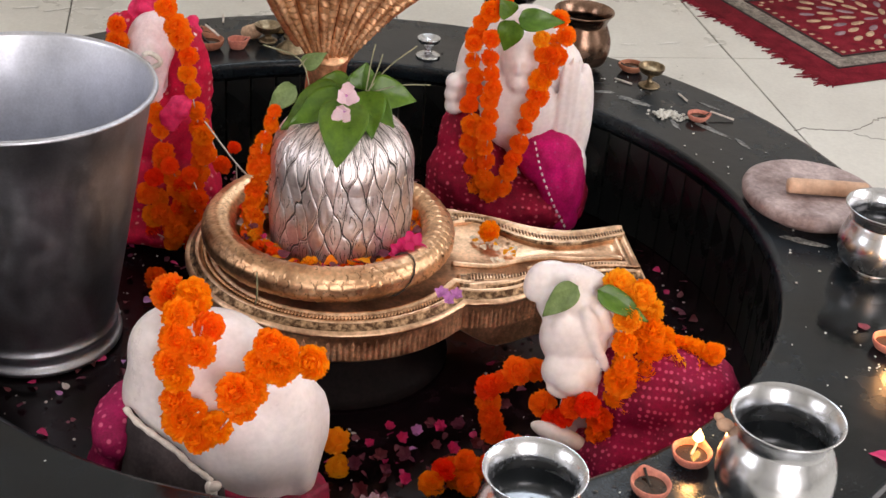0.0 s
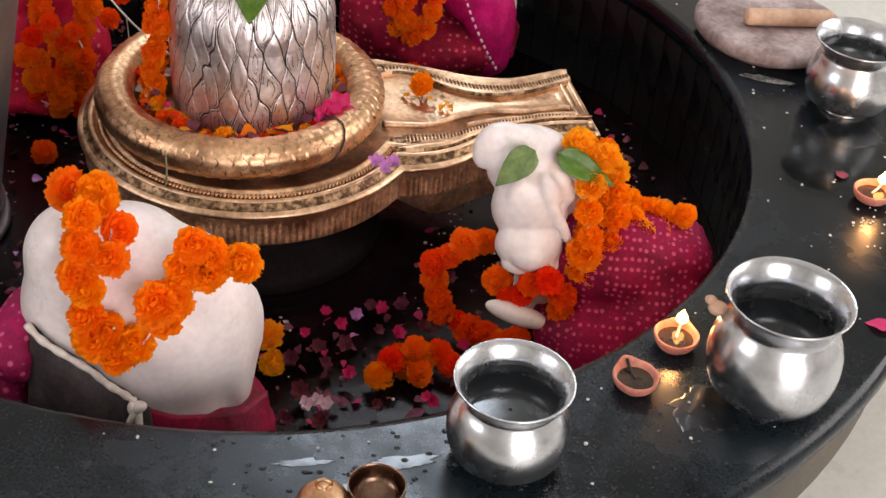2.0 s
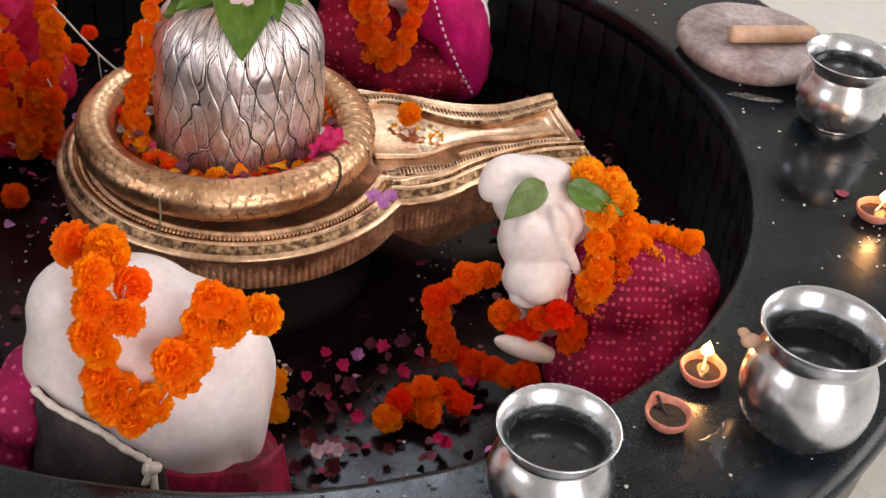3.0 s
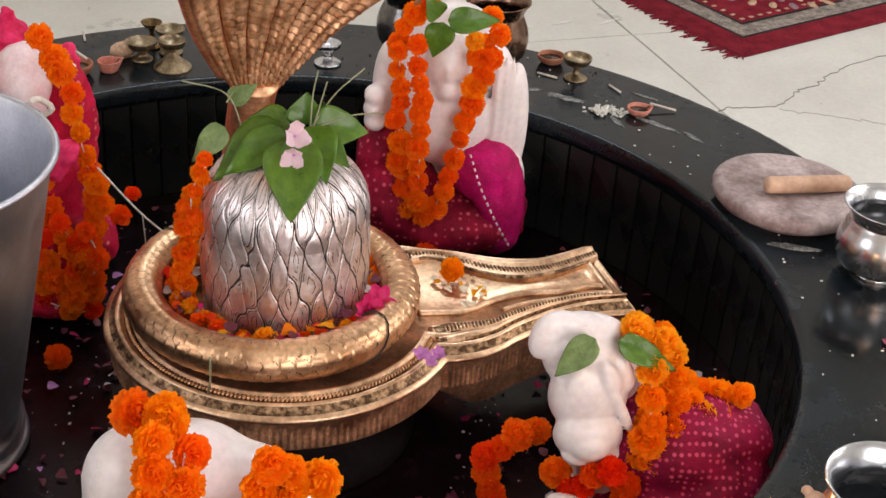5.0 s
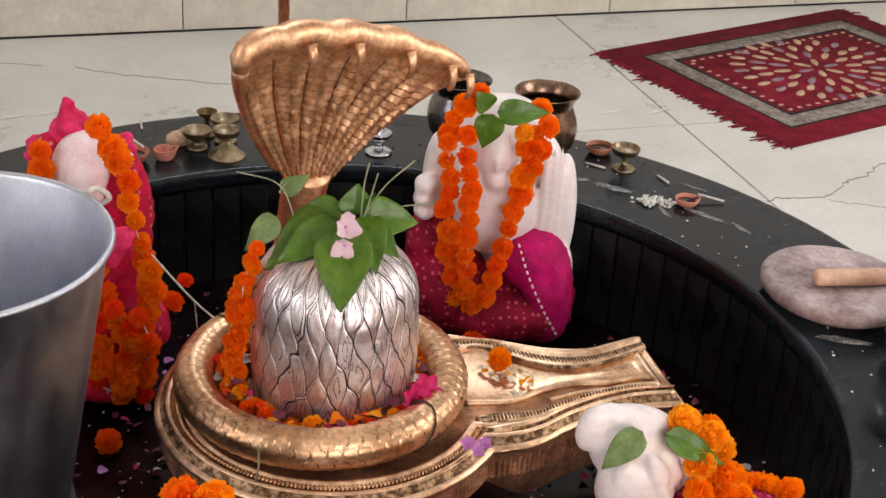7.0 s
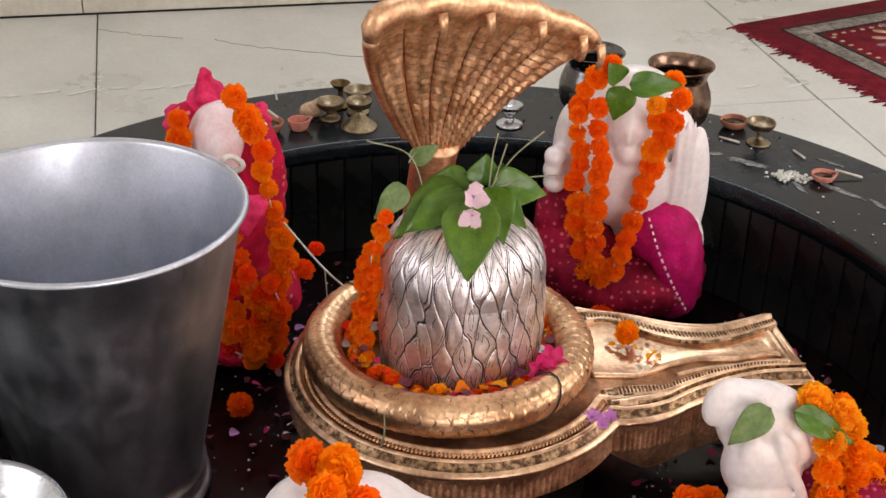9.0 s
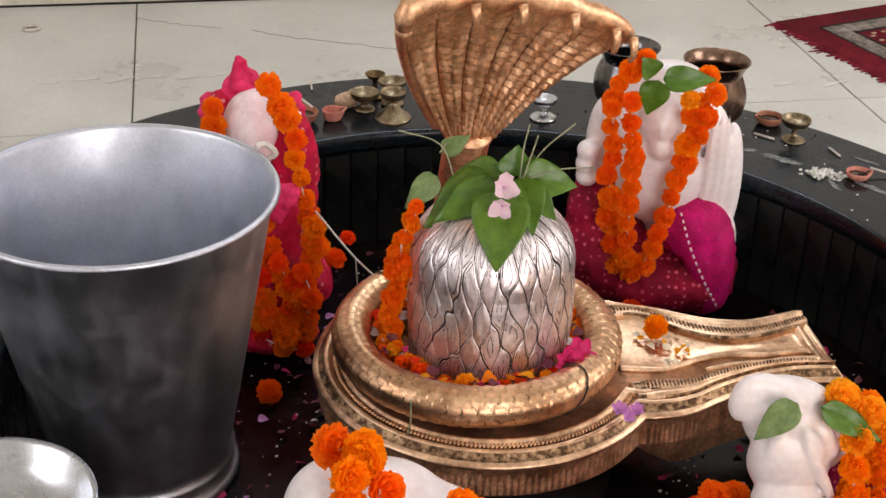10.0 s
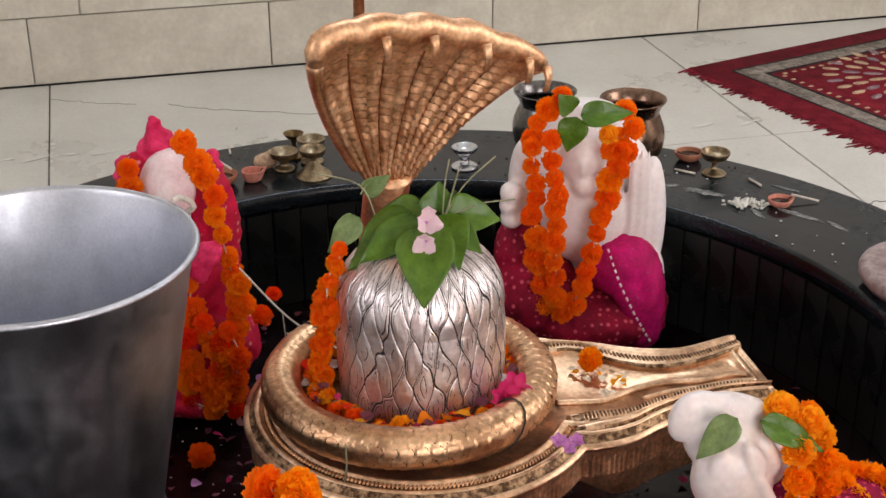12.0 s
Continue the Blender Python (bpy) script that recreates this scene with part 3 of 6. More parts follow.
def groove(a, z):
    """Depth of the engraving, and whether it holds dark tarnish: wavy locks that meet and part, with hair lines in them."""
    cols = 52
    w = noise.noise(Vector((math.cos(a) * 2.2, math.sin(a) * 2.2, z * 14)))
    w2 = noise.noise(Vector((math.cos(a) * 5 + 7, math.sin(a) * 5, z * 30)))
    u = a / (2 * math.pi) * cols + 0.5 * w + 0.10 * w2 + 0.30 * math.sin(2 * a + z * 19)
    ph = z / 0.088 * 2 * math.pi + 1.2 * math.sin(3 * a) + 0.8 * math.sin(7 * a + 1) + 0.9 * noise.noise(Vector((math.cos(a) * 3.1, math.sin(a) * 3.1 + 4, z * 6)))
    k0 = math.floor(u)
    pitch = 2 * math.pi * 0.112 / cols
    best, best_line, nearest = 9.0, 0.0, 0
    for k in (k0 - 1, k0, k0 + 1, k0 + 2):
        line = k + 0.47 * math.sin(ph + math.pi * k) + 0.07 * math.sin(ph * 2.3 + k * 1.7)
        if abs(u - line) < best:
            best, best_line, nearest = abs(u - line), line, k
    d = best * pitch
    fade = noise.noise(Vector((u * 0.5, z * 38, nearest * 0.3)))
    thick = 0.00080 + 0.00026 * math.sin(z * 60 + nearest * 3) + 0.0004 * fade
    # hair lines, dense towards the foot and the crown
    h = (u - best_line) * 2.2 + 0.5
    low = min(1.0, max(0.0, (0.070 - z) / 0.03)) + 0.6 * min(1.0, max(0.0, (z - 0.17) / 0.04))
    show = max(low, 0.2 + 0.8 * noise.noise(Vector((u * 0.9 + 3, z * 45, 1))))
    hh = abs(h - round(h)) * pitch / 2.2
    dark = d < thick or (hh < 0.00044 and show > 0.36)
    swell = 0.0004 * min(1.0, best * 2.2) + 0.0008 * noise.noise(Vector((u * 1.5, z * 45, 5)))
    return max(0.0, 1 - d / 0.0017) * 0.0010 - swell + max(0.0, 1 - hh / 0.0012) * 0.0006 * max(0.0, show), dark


_bm = bmesh.new()
NA, NZ = 1000, 260
_rows, _dark = [], []
for j in range(NZ):
    t = j / (NZ - 1)
    z = H * (t if t < 0.5 else 0.5 + 0.5 * math.sin((t - 0.5) / 0.5 * math.pi / 2))
    r = cover_radius(z)
    row, marks = [], []
    for i in range(NA):
        g = 2 * math.pi * i / NA
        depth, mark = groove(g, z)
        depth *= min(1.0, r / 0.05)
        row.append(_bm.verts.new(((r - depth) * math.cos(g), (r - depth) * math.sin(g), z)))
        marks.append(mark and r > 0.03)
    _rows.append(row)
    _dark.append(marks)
for j in range(NZ - 1):
    for i in range(NA):
        f = _bm.faces.new((_rows[j][i], _rows[j][(i + 1) % NA], _rows[j + 1][(i + 1) % NA], _rows[j + 1][i]))
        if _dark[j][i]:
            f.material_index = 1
_bm.faces.new(_rows[-1])
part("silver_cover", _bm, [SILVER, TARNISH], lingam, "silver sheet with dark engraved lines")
# added dark band; the cover has no such seam
part("foot_band", lathe([(0.109, 0.0), (0.1125, 0.001), (0.113, 0.004), (0.1115, 0.006), (0.108, 0.006)], 96), TARNISH, lingam, "added dark band at the foot")

# coiled snake
CX, CY, CZ, CR, CT = -0.036, -0.018, 0.0, 0.175, 0.0275
snake = thing("snake_statue", (CX, CY, CZ - CT - 0.002), "coiled brass snake with a wide spread copper hood", "snake statue")
_bm = bmesh.new()
NU, NV = 840, 80
_rows = []
for i in range(NU):
    a = 2 * math.pi * i / NU
    ring = []
    for j in range(NV):
        b = 2 * math.pi * j / NV
        col = j / NV * 10
        row = i / NU * 64 + (0.5 if int(col) % 2 else 0)
        fx, fy = col - math.floor(col) - 0.5, row - math.floor(row)
        sc = 0.0015 * (1 - fy) * (1 - (2 * fx) ** 2)
        r = CT - 0.001 + sc
        ring.append(((CR + r * math.cos(b)) * math.cos(a), (CR + r * math.cos(b)) * math.sin(a), CT + 0.002 + r * math.sin(b)))
    _rows.append([_bm.verts.new(p) for p in ring])
for i in range(NU):
    for j in range(NV):
        f = _bm.faces.new((_rows[i][j], _rows[(i + 1) % NU][j], _rows[(i + 1) % NU][(j + 1) % NV], _rows[i][(j + 1) % NV]))
        col = (j + 0.5) / NV * 10
        row = (i + 0.5) / NU * 64 + (0.5 if int(col) % 2 else 0) + 0.45 * (2 * (col - math.floor(col)) - 1) ** 2
        if row - math.floor(row) > 0.92 and noise.noise(Vector((i * 0.02, j * 0.11, 4))) > 0.0:
            f.material_index = 1
part("coil", _bm, [BRASS, BRASS_LINE], snake, "thick brass coil with engraved scales")
ORG = Vector((CX, CY, CZ - CT - 0.002))
_neck = smooth_path([Vector((-0.105, 0.150, 0.0)), Vector((-0.094, 0.148, 0.07)), Vector((-0.084, 0.136, 0.14)), Vector((-0.076, 0.120, 0.20)), Vector((-0.068, 0.104, 0.25))], 10)
part("neck", tube([p - ORG for p in _neck], [0.030 + 0.002 * (i / len(_neck)) for i in range(len(_neck))], 20), COPPER, snake, "smooth copper neck")
# hood: a fan from the neck to a crest that falls away to one side, in a plane that leans over the lingam
HN, HT = Vector((-0.062, 0.115, 0.205)), Vector((-0.012, 0.0, 0.472))
HE = Vector((0.29, 0.205, -0.028)).normalized()
HNRM = HE.cross((HT - HN).normalized()).normalized()
if HNRM.y > 0:
    HNRM = -HNRM
_crest = smooth_path([(-0.167, 1.02, 0), (-0.165, 1.075, 0), (-0.153, 1.108, 0), (-0.128, 1.120, 0), (-0.09, 1.108, 0), (-0.03, 1.078, 0), (0.04, 1.035, 0), (0.09, 0.985, 0), (0.13, 0.938, 0), (0.157, 0.905, 0), (0.170, 0.872, 0)], 10)
_run = [0.0]
for _a, _b in zip(_crest, _crest[1:]):
    _run.append(_run[-1] + math.hypot(_b.x - _a.x, (_b.y - _a.y) * 0.29))


def crest_at(c):
    d = (c + 1) / 2 * _run[-1]
    return float(np.interp(d, _run, [p.x for p in _crest])), float(np.interp(d, _run, [p.y for p in _crest]))


def hood_point(c, v, front=True):
    """c: across the fan, -1 to 1; v: from the neck to the crest."""
    s1, h1 = crest_at(c)
    s0, h0 = -0.014 + 0.034 * c, 0.12 - 0.02 * c
    s = s0 + (s1 - s0) * v - (0.012 * max(0.0, -c) + 0.014 * max(0.0, c)) * math.sin(math.pi * v)
    h = h0 + (h1 - h0) * v
    p = HN + (HT - HN) * h + HE * s
    p = p + HNRM * (0.012 * v + 0.020 * v * v * c * c - 0.012 * math.sin(math.pi * min(1.0, v * 1.05)) * (1 - c * c) + 0.05 * max(0, v - 0.8) ** 1.3)
    if front:
        x = (c + 1) / 2 * 6
        fx = x - math.floor(x) - 0.5
        rib = 0.0075 * math.sqrt(max(0, 1 - (2 * fx) ** 2)) * min(1, v * 3) * (1 - 0.45 * v)
        x2 = x * 2
        f2 = x2 - math.floor(x2) - 0.5
        y = v * 21 + (0.5 if int(x2) % 2 else 0) + 0.55 * (2 * f2) ** 2 * 0.5 + 0.25 * noise.noise(Vector((c * 6, v * 9, 3)))
        fy = y - math.floor(y)
        soft = 1 - 0.75 * min(1.0, max(0.0, (-0.5 - c) / 0.2)) * min(1.0, max(0.0, (v - 0.7) / 0.15))
        p = p + HNRM * (rib + 0.0052 * (1 - fy) * (1 - 0.75 * (2 * f2) ** 2) * min(1, (1 - v) * 6) * soft + 0.0015 * noise.noise(Vector((c * 14, v * 16, 8))))
    else:
        p = p - HNRM * (0.020 + 0.012 * (1 - c * c))
    return p - ORG


_bm = bmesh.new()
SN, HN_ = 192, 190
_fr = [[_bm.verts.new(hood_point(-1 + 2 * i / SN, j / HN_)) for i in range(SN + 1)] for j in range(HN_ + 1)]
_bk = [[_bm.verts.new(hood_point(-1 + 2 * i / SN, j / HN_, False)) for i in range(SN + 1)] for j in range(HN_ + 1)]
for j in range(HN_):
    for i in range(SN):
        f = _bm.faces.new((_fr[j][i], _fr[j][i + 1], _fr[j + 1][i + 1], _fr[j + 1][i]))
        x, h = (i + 0.5) / SN * 6, (j + 0.5) / HN_
        f2 = x * 2 - math.floor(x * 2) - 0.5
        y = h * 21 + (0.5 if int(x * 2) % 2 else 0) + 0.275 * (2 * f2) ** 2
        # darker copper along the scale edges and the grooves between ribs
        if 0.10 < h < 0.9 and ((y - math.floor(y) > 0.9 and noise.noise(Vector((x * 2, h * 16, 0))) > -0.1) or (abs(x - round(x)) < 0.03 and 0.5 < x < 5.5)):
            f.material_index = 1
        _bm.faces.new((_bk[j][i + 1], _bk[j][i], _bk[j + 1][i], _bk[j + 1][i + 1]))
for j in range(HN_):
    _bm.faces.new((_bk[j][0], _fr[j][0], _fr[j + 1][0], _bk[j + 1][0]))
    _bm.faces.new((_fr[j][SN], _bk[j][SN], _bk[j + 1][SN], _fr[j + 1][SN]))
for i in range(SN):
    _bm.faces.new((_fr[HN_][i], _fr[HN_][i + 1], _bk[HN_][i + 1], _bk[HN_][i]))
    _bm.faces.new((_bk[0][i], _bk[0][i + 1], _fr[0][i + 1], _fr[0][i]))
bmesh.ops.recalc_face_normals(_bm, faces=_bm.faces)
hood = part("hood", _bm, [COPPER, COPPER_DARK], snake, "wide copper hood with ribs of scales")
# thick rolled brow and side edges of the hood
_edge = [(hood_point(-1, 0.12 + 0.88 * i / 18) + hood_point(-1, 0.12 + 0.88 * i / 18, False)) / 2 for i in range(19)]
_topmid = [(hood_point(-1 + 2 * i / 30, 1.0) + hood_point(-1 + 2 * i / 30, 1.0, False)) / 2 + HNRM * 0.004 + Vector((0, 0, 0.004 * abs(math.sin(i / 30 * math.pi * 5)))) for i in range(31)]
_edge2 = [(hood_point(1, 1.0 - 0.88 * i / 18) + hood_point(1, 1.0 - 0.88 * i / 18, False)) / 2 for i in range(19)]
_edge = _edge[:-1] + [_topmid[0]]
_edge2 = [_topmid[-1]] + _edge2[1:]
part("brow", tube(_topmid, [0.0105 + 0.0085 * math.sin(math.pi * i / 30) ** 0.5 + 0.0012 * math.sin(i * 1.05) for i in range(31)], 18), COPPER, snake, "rolled brow along the top of the hood")
part("hood_edge", tube(_edge, [0.008 + 0.0025 * i / 18 for i in range(19)], 10), COPPER, snake)
part("hood_edge", tube(_edge2, [0.0105 - 0.0025 * i / 18 for i in range(19)], 10), COPPER, snake)
for s in (-0.42, -0.02, 0.42, 0.80, 0.985):
    p = hood_point(s, 0.985) + HNRM * 0.016
    d = (HNRM * 0.30 - (HT - HN).normalized()).normalized()
    head = part("snake_head", tube([p - d * 0.016, p - d * 0.004 + HNRM * 0.005, p + d * 0.008 + HNRM * 0.004, p + d * 0.017, p + d * 0.021 - HNRM * 0.002], [0.0075, 0.0066, 0.0048, 0.0060, 0.0035], 8, flat=0.6), COPPER, hood, "small bright copper head")
part("rod", tube([Vector((-0.10, 0.085, 0.40)) - ORG, Vector((-0.10, 0.085, 1.2)) - ORG, Vector((-0.10, 0.085, TOP + 0.02)) - ORG], 0.0075, 10), COPPER, snake, "thin upright copper rod behind the hood")


# ---- flowers and leaves ----
def marigold_mesh(name, seed, petals=84, ragged=1.0):
    """A pompon of ruffled petals, notched at their tips, round a small core."""
    rnd = random.Random(seed)
    bm = bmesh.new()
    blob(bm, (0, 0, 0), (0.56, 0.56, 0.44), seg=10)
    for k in range(petals):
        t = (k + 0.5) / petals
        th = math.acos(1 - t * 1.72)
        ph = k * 2.399963 + rnd.uniform(-0.25, 0.25)
        d = Vector((math.sin(th) * math.cos(ph), math.sin(th) * math.sin(ph), math.cos(th) * 0.80))
        side = d.cross(Vector((0, 0, 1)))
        side = side.normalized() if side.length > 0.05 else Vector((1, 0, 0))
        out = (d + Vector((0, 0, 0.30 - 0.6 * t))).normalized()
        lift = side.cross(d).normalized()
        w = rnd.uniform(0.17, 0.27)
        ln = rnd.uniform(0.34, 0.58) * ragged
        base = d * 0.46
        rows = []
        for f, ww in ((0, 0.4), (0.55, 0.9), (1.0, 1.0)):
            row = []
            for j in (-1, -0.4, 0.4, 1):
                ruffle = rnd.uniform(-0.11, 0.11) * f + 0.09 * abs(j) * f
                tip = rnd.uniform(0.84, 1.1) if f == 1.0 else 1.0
                row.append(bm.verts.new(base + out * ln * f * tip + side * j * w * ww + lift * (ruffle + 0.14 * f * f)))
            rows.append(row)
        for a, b in zip(rows, rows[1:]):
            for j in range(3):
                bm.faces.new((a[j], a[j + 1], b[j + 1], b[j]))
    me = bpy.data.meshes.new(name)
    bm.to_mesh(me)
    bm.free()
    return me


MESHES = {}


def marigold_data(tone, i):
    key = (tone, i % 3)
    if key not in MESHES:
        me = marigold_mesh("marigold", 11 + i % 3, ragged=(1.0, 1.1, 0.92)[i % 3])
        me.materials.append({"orange": MARIGOLD, "red": MARIGOLD_RED, "deep": MARIGOLD_DEEP, "yellow": MARIGOLD_YELLOW}[tone])
        MESHES[key] = me
    return MESHES[key]


def put_marigold(parent, at, size, facing, tone, rnd, name="marigold"):
    ob = new(name, marigold_data(tone, rnd.randrange(3)))
    q = Vector(facing).normalized().to_track_quat('Z', 'Y').to_matrix().to_4x4() @ Matrix.Rotation(rnd.uniform(0, 6.28), 4, 'Z')
    local = Matrix.Translation(Vector(at) - (parent.matrix_world.translation if parent else Vector())) @ q @ Matrix.Diagonal((size, size, size * rnd.uniform(0.8, 1.0), 1))
    ob.parent = parent
    ob.matrix_basis = local
    return ob


def garland(strands, label, size=0.026, facing=(0, -1, 0.5), tone="orange", gap=1.45, seed=1, jitter=0.25, mixed=0.15, other=""):
    """Marigolds threaded along one or more strands."""
    rnd = random.Random(seed)
    first = Vector(strands[0][0])
    low = min(p[2] for s in strands for p in s)
    g = thing("flower_garland", (first.x, first.y, low - 0.02), label, "garland")
    for s in strands:
        path = smooth_path(s, 14)
        part("thread", tube([p - g.location for p in path], 0.0012, 5), WHITE_CORD, g)
        walked, nxt, prev = 0.0, 0.0, path[0]
        for p in path:
            walked += (p - prev).length
            prev = p
            if walked >= nxt:
                nxt += size * gap * rnd.uniform(0.85, 1.1)
                f = Vector(facing) + Vector((rnd.uniform(-0.5, 0.5), rnd.uniform(-0.3, 0.3), rnd.uniform(-0.4, 0.4)))
                tn = tone if rnd.random() > mixed else other or ("red" if tone == "orange" else "deep" if tone == "red" else "orange")
                j = Vector((rnd.uniform(-1, 1), rnd.uniform(-1, 1), rnd.uniform(-1, 1))) * size * jitter
                put_marigold(g, p + j, size * rnd.uniform(0.80, 1.16), f, tn, rnd)
    return g


def leaf_bm(length, width, bend=0.25, fold=0.25, bm=None, m=None, seed=0, heart=0.35):
    """A pointed leaf along +y from its stalk, folded along its midrib."""
    bm = bm or bmesh.new()
    m = m or Matrix.Identity(4)
    rnd = random.Random(seed)
    n, k = 14, 6
    rows = []
    for i in range(n + 1):
        t = i / n
        w = width * 0.5 * (math.sin(math.pi * t ** 0.62) ** 0.8) * (1 - 0.22 * t) * (1.15 - 0.5 * max(0, t - 0.7))
        if i == n:
            w = 0.0004
        row = []
        for j in range(-k, k + 1):
            x = w * j / k
            z = abs(x) * fold - bend * length * t * t + 0.02 * length * math.sin(t * 13 + seed) * abs(j) / k
            z += 0.0006 * math.cos((t * 9 - abs(j) / k * 2.2) * math.pi * 2) * (abs(j) / k)
            row.append(bm.verts.new(m @ Vector((x, length * t, z + (0.0008 if j == 0 else 0)))))
        rows.append(row)
    for a, b in zip(rows, rows[1:]):
        for j in range(2 * k):
            bm.faces.new((a[j], a[j + 1], b[j + 1], b[j]))
    return bm


def leaf_pose(at, to, up=(0, -0.3, 1)):
    """Pose of a leaf from its stalk towards a tip, its face towards up."""
    y = (Vector(to) - Vector(at)).normalized()
    z = Vector(up)
    z = (z - y * z.dot(y)).normalized()
    x = y.cross(z)
    m = Matrix((x, y, z)).transposed().to_4x4()
    return Matrix.Translation(at) @ m


def leaf(name, at, to, width, label, mat=None, up=(0, -0.3, 1), bend=0.12, fold=0.2, seed=0):
    L = (Vector(to) - Vector(at)).length
    ob = solo(name, leaf_bm(L, width, bend, fold, seed=seed), mat or LEAF, label, "leaf")
    ob.matrix_world = leaf_pose(at, to, up)
    sol = ob.modifiers.new("thickness", 'SOLIDIFY')
    sol.thickness = 0.0008
    return ob


def blossom(name, at, size, mat, label, facing=(0, -0.6, 1), petals=5, seed=0, cup=0.35, broad=0.3):
    """An open flower of broad rounded petals."""
    rnd = random.Random(seed)
    bm = bmesh.new()
    for k in range(petals):
        a = 2 * math.pi * k / petals + rnd.uniform(-0.25, 0.25)
        m = Matrix.Rotation(a, 4, 'Z') @ Matrix.Rotation(cup + rnd.uniform(-0.15, 0.15), 4, 'X')
        rows = []
        for i in range(7):
            t = i / 6
            w = broad * (0.85 + 0.4 * rnd.random()) * math.sin(math.pi * min(0.97, 0.12 + 0.8 * t)) ** 0.7
            rows.append([bm.verts.new(m @ Vector((w * j / 2, t, 0.06 * math.sin(t * 6 + j) + 0.10 * abs(j / 2) * t))) for j in range(-2, 3)])
        for x, y in zip(rows, rows[1:]):
            for j in range(4):
                bm.faces.new((x[j], x[j + 1], y[j + 1], y[j]))
    blob(bm, (0, 0, 0.05), (0.12, 0.12, 0.1), seg=8)
    ob = solo(name, bm, mat, label, "flower")
    q = Vector(facing).normalized().to_track_quat('Z', 'Y').to_matrix().to_4x4()
    ob.matrix_world = Matrix.Translation(at) @ q @ Matrix.Diagonal((size, size, size, 1))
    return ob


# ---- statues and their cloths ----
# seated goddess under a veil, behind the spout
_bm = bmesh.new()
SX, SY = 0.232, 0.545
for at, rad in [((0, 0.02, -0.14), (0.135, 0.075, 0.09)), ((0, 0.02, -0.02), (0.122, 0.066, 0.15)), ((0, 0.015, 0.07), (0.115, 0.062, 0.095)), ((0, 0.01, 0.13), (0.085, 0.055, 0.075)),
                ((-0.01, -0.045, 0.125), (0.042, 0.048, 0.056)), ((-0.01, -0.075, 0.085), (0.022, 0.024, 0.022)), ((-0.005, -0.05, 0.02), (0.075, 0.042, 0.09)),
                ((0.112, -0.02, 0.0), (0.026, 0.034, 0.115)), ((0.118, -0.045, -0.10), (0.022, 0.026, 0.055)), ((-0.105, -0.02, 0.06), (0.028, 0.035, 0.085)),
                ((-0.128, -0.06, 0.062), (0.019, 0.022, 0.018)), ((-0.130, -0.06, 0.038), (0.018, 0.022, 0.016)), ((-0.126, -0.06, 0.015), (0.020, 0.022, 0.018)),
                ((-0.01, -0.091, 0.118), (0.007, 0.01, 0.016)), ((0.088, -0.052, 0.035), (0.009, 0.012, 0.105)), ((0.101, -0.048, 0.02), (0.006, 0.012, 0.12)), ((0.074, -0.056, 0.045), (0.007, 0.012, 0.095))]:
    blob(_bm, (SX + at[0], SY + at[1], at[2]), rad)
statue = fused(solo("goddess_statue", _bm, MARBLE, "white marble seated goddess statue under a veil", "statue"), 0.004, 4)
_bm = bmesh.new()
for at, rad in [((-0.085, -0.05, -0.135), (0.085, 0.085, 0.085)), ((0.02, -0.06, -0.17), (0.13, 0.085, 0.052)), ((0.085, -0.045, -0.155), (0.065, 0.07, 0.065)), ((-0.105, -0.03, -0.075), (0.052, 0.06, 0.085)), ((-0.10, -0.04, -0.16), (0.075, 0.075, 0.06))]:
    blob(_bm, (SX + at[0], SY + at[1], at[2]), rad)
folds(fused(solo("skirt_cloth", _bm, MAROON, "maroon printed cotton wrapped over the statue's lap", "cloth"), 0.006, 4), 0.016, 0.035)
_bm = bmesh.new()
for at, rad, ry in [((0.062, -0.060, -0.070), (0.066, 0.055, 0.058), 14), ((0.105, -0.070, -0.135), (0.036, 0.055, 0.090), 2), ((0.085, -0.085, -0.125), (0.036, 0.036, 0.09), -20), ((0.095, -0.075, -0.165), (0.045, 0.05, 0.06), 0)]:
    blob(_bm, (SX + at[0], SY + at[1], at[2]), rad, ry=ry)
folds(fused(solo("shawl", _bm, PLAIN_MAGENTA, "plain magenta shawl end draped over the statue's knee", "cloth"), 0.005, 4), 0.010, 0.03)
# pale printed border of the shawl
_border = thing("shawl_border", (SX + 0.05, SY - 0.13, -0.03), "pale dashed border along the magenta shawl", "trim")
_bpath = smooth_path([(SX + 0.035, SY - 0.105, -0.020), (SX + 0.055, SY - 0.132, -0.07), (SX + 0.085, SY - 0.140, -0.13), (SX + 0.115, SY - 0.130, -0.185)], 5)
for i, p in enumerate(_bpath[:-1]):
    d = _bpath[i + 1] - p
    part("dash", tube([p - _border.location, p + d * 0.5 - _border.location], 0.0024, 6, flat=0.6), PETAL_PINK, _border)

# elephant-headed statue on the far left, wrapped in red
_bm = bmesh.new()
GX, GY = -0.43, 0.345
for at, rad, rx in [((0, 0.02, -0.12), (0.105, 0.085, 0.11), 0), ((0, 0.02, 0.0), (0.088, 0.07, 0.11), 0), ((0.0, -0.01, 0.13), (0.050, 0.052, 0.062), 0), ((0.005, -0.050, 0.105), (0.032, 0.026, 0.055), 14),
                    ((0.008, -0.062, 0.06), (0.022, 0.02, 0.04), 10), ((-0.062, 0.0, 0.12), (0.022, 0.012, 0.045), 0), ((0.062, 0.0, 0.12), (0.022, 0.012, 0.045), 0)]:
    blob(_bm, (GX + at[0], GY + at[1], at[2]), rad, rx=rx)
fused(solo("elephant_headed_statue", _bm, MARBLE_PINK, "pale marble elephant-headed statue dusted with pink powder", "statue"), 0.005, 6)
_bm = bmesh.new()
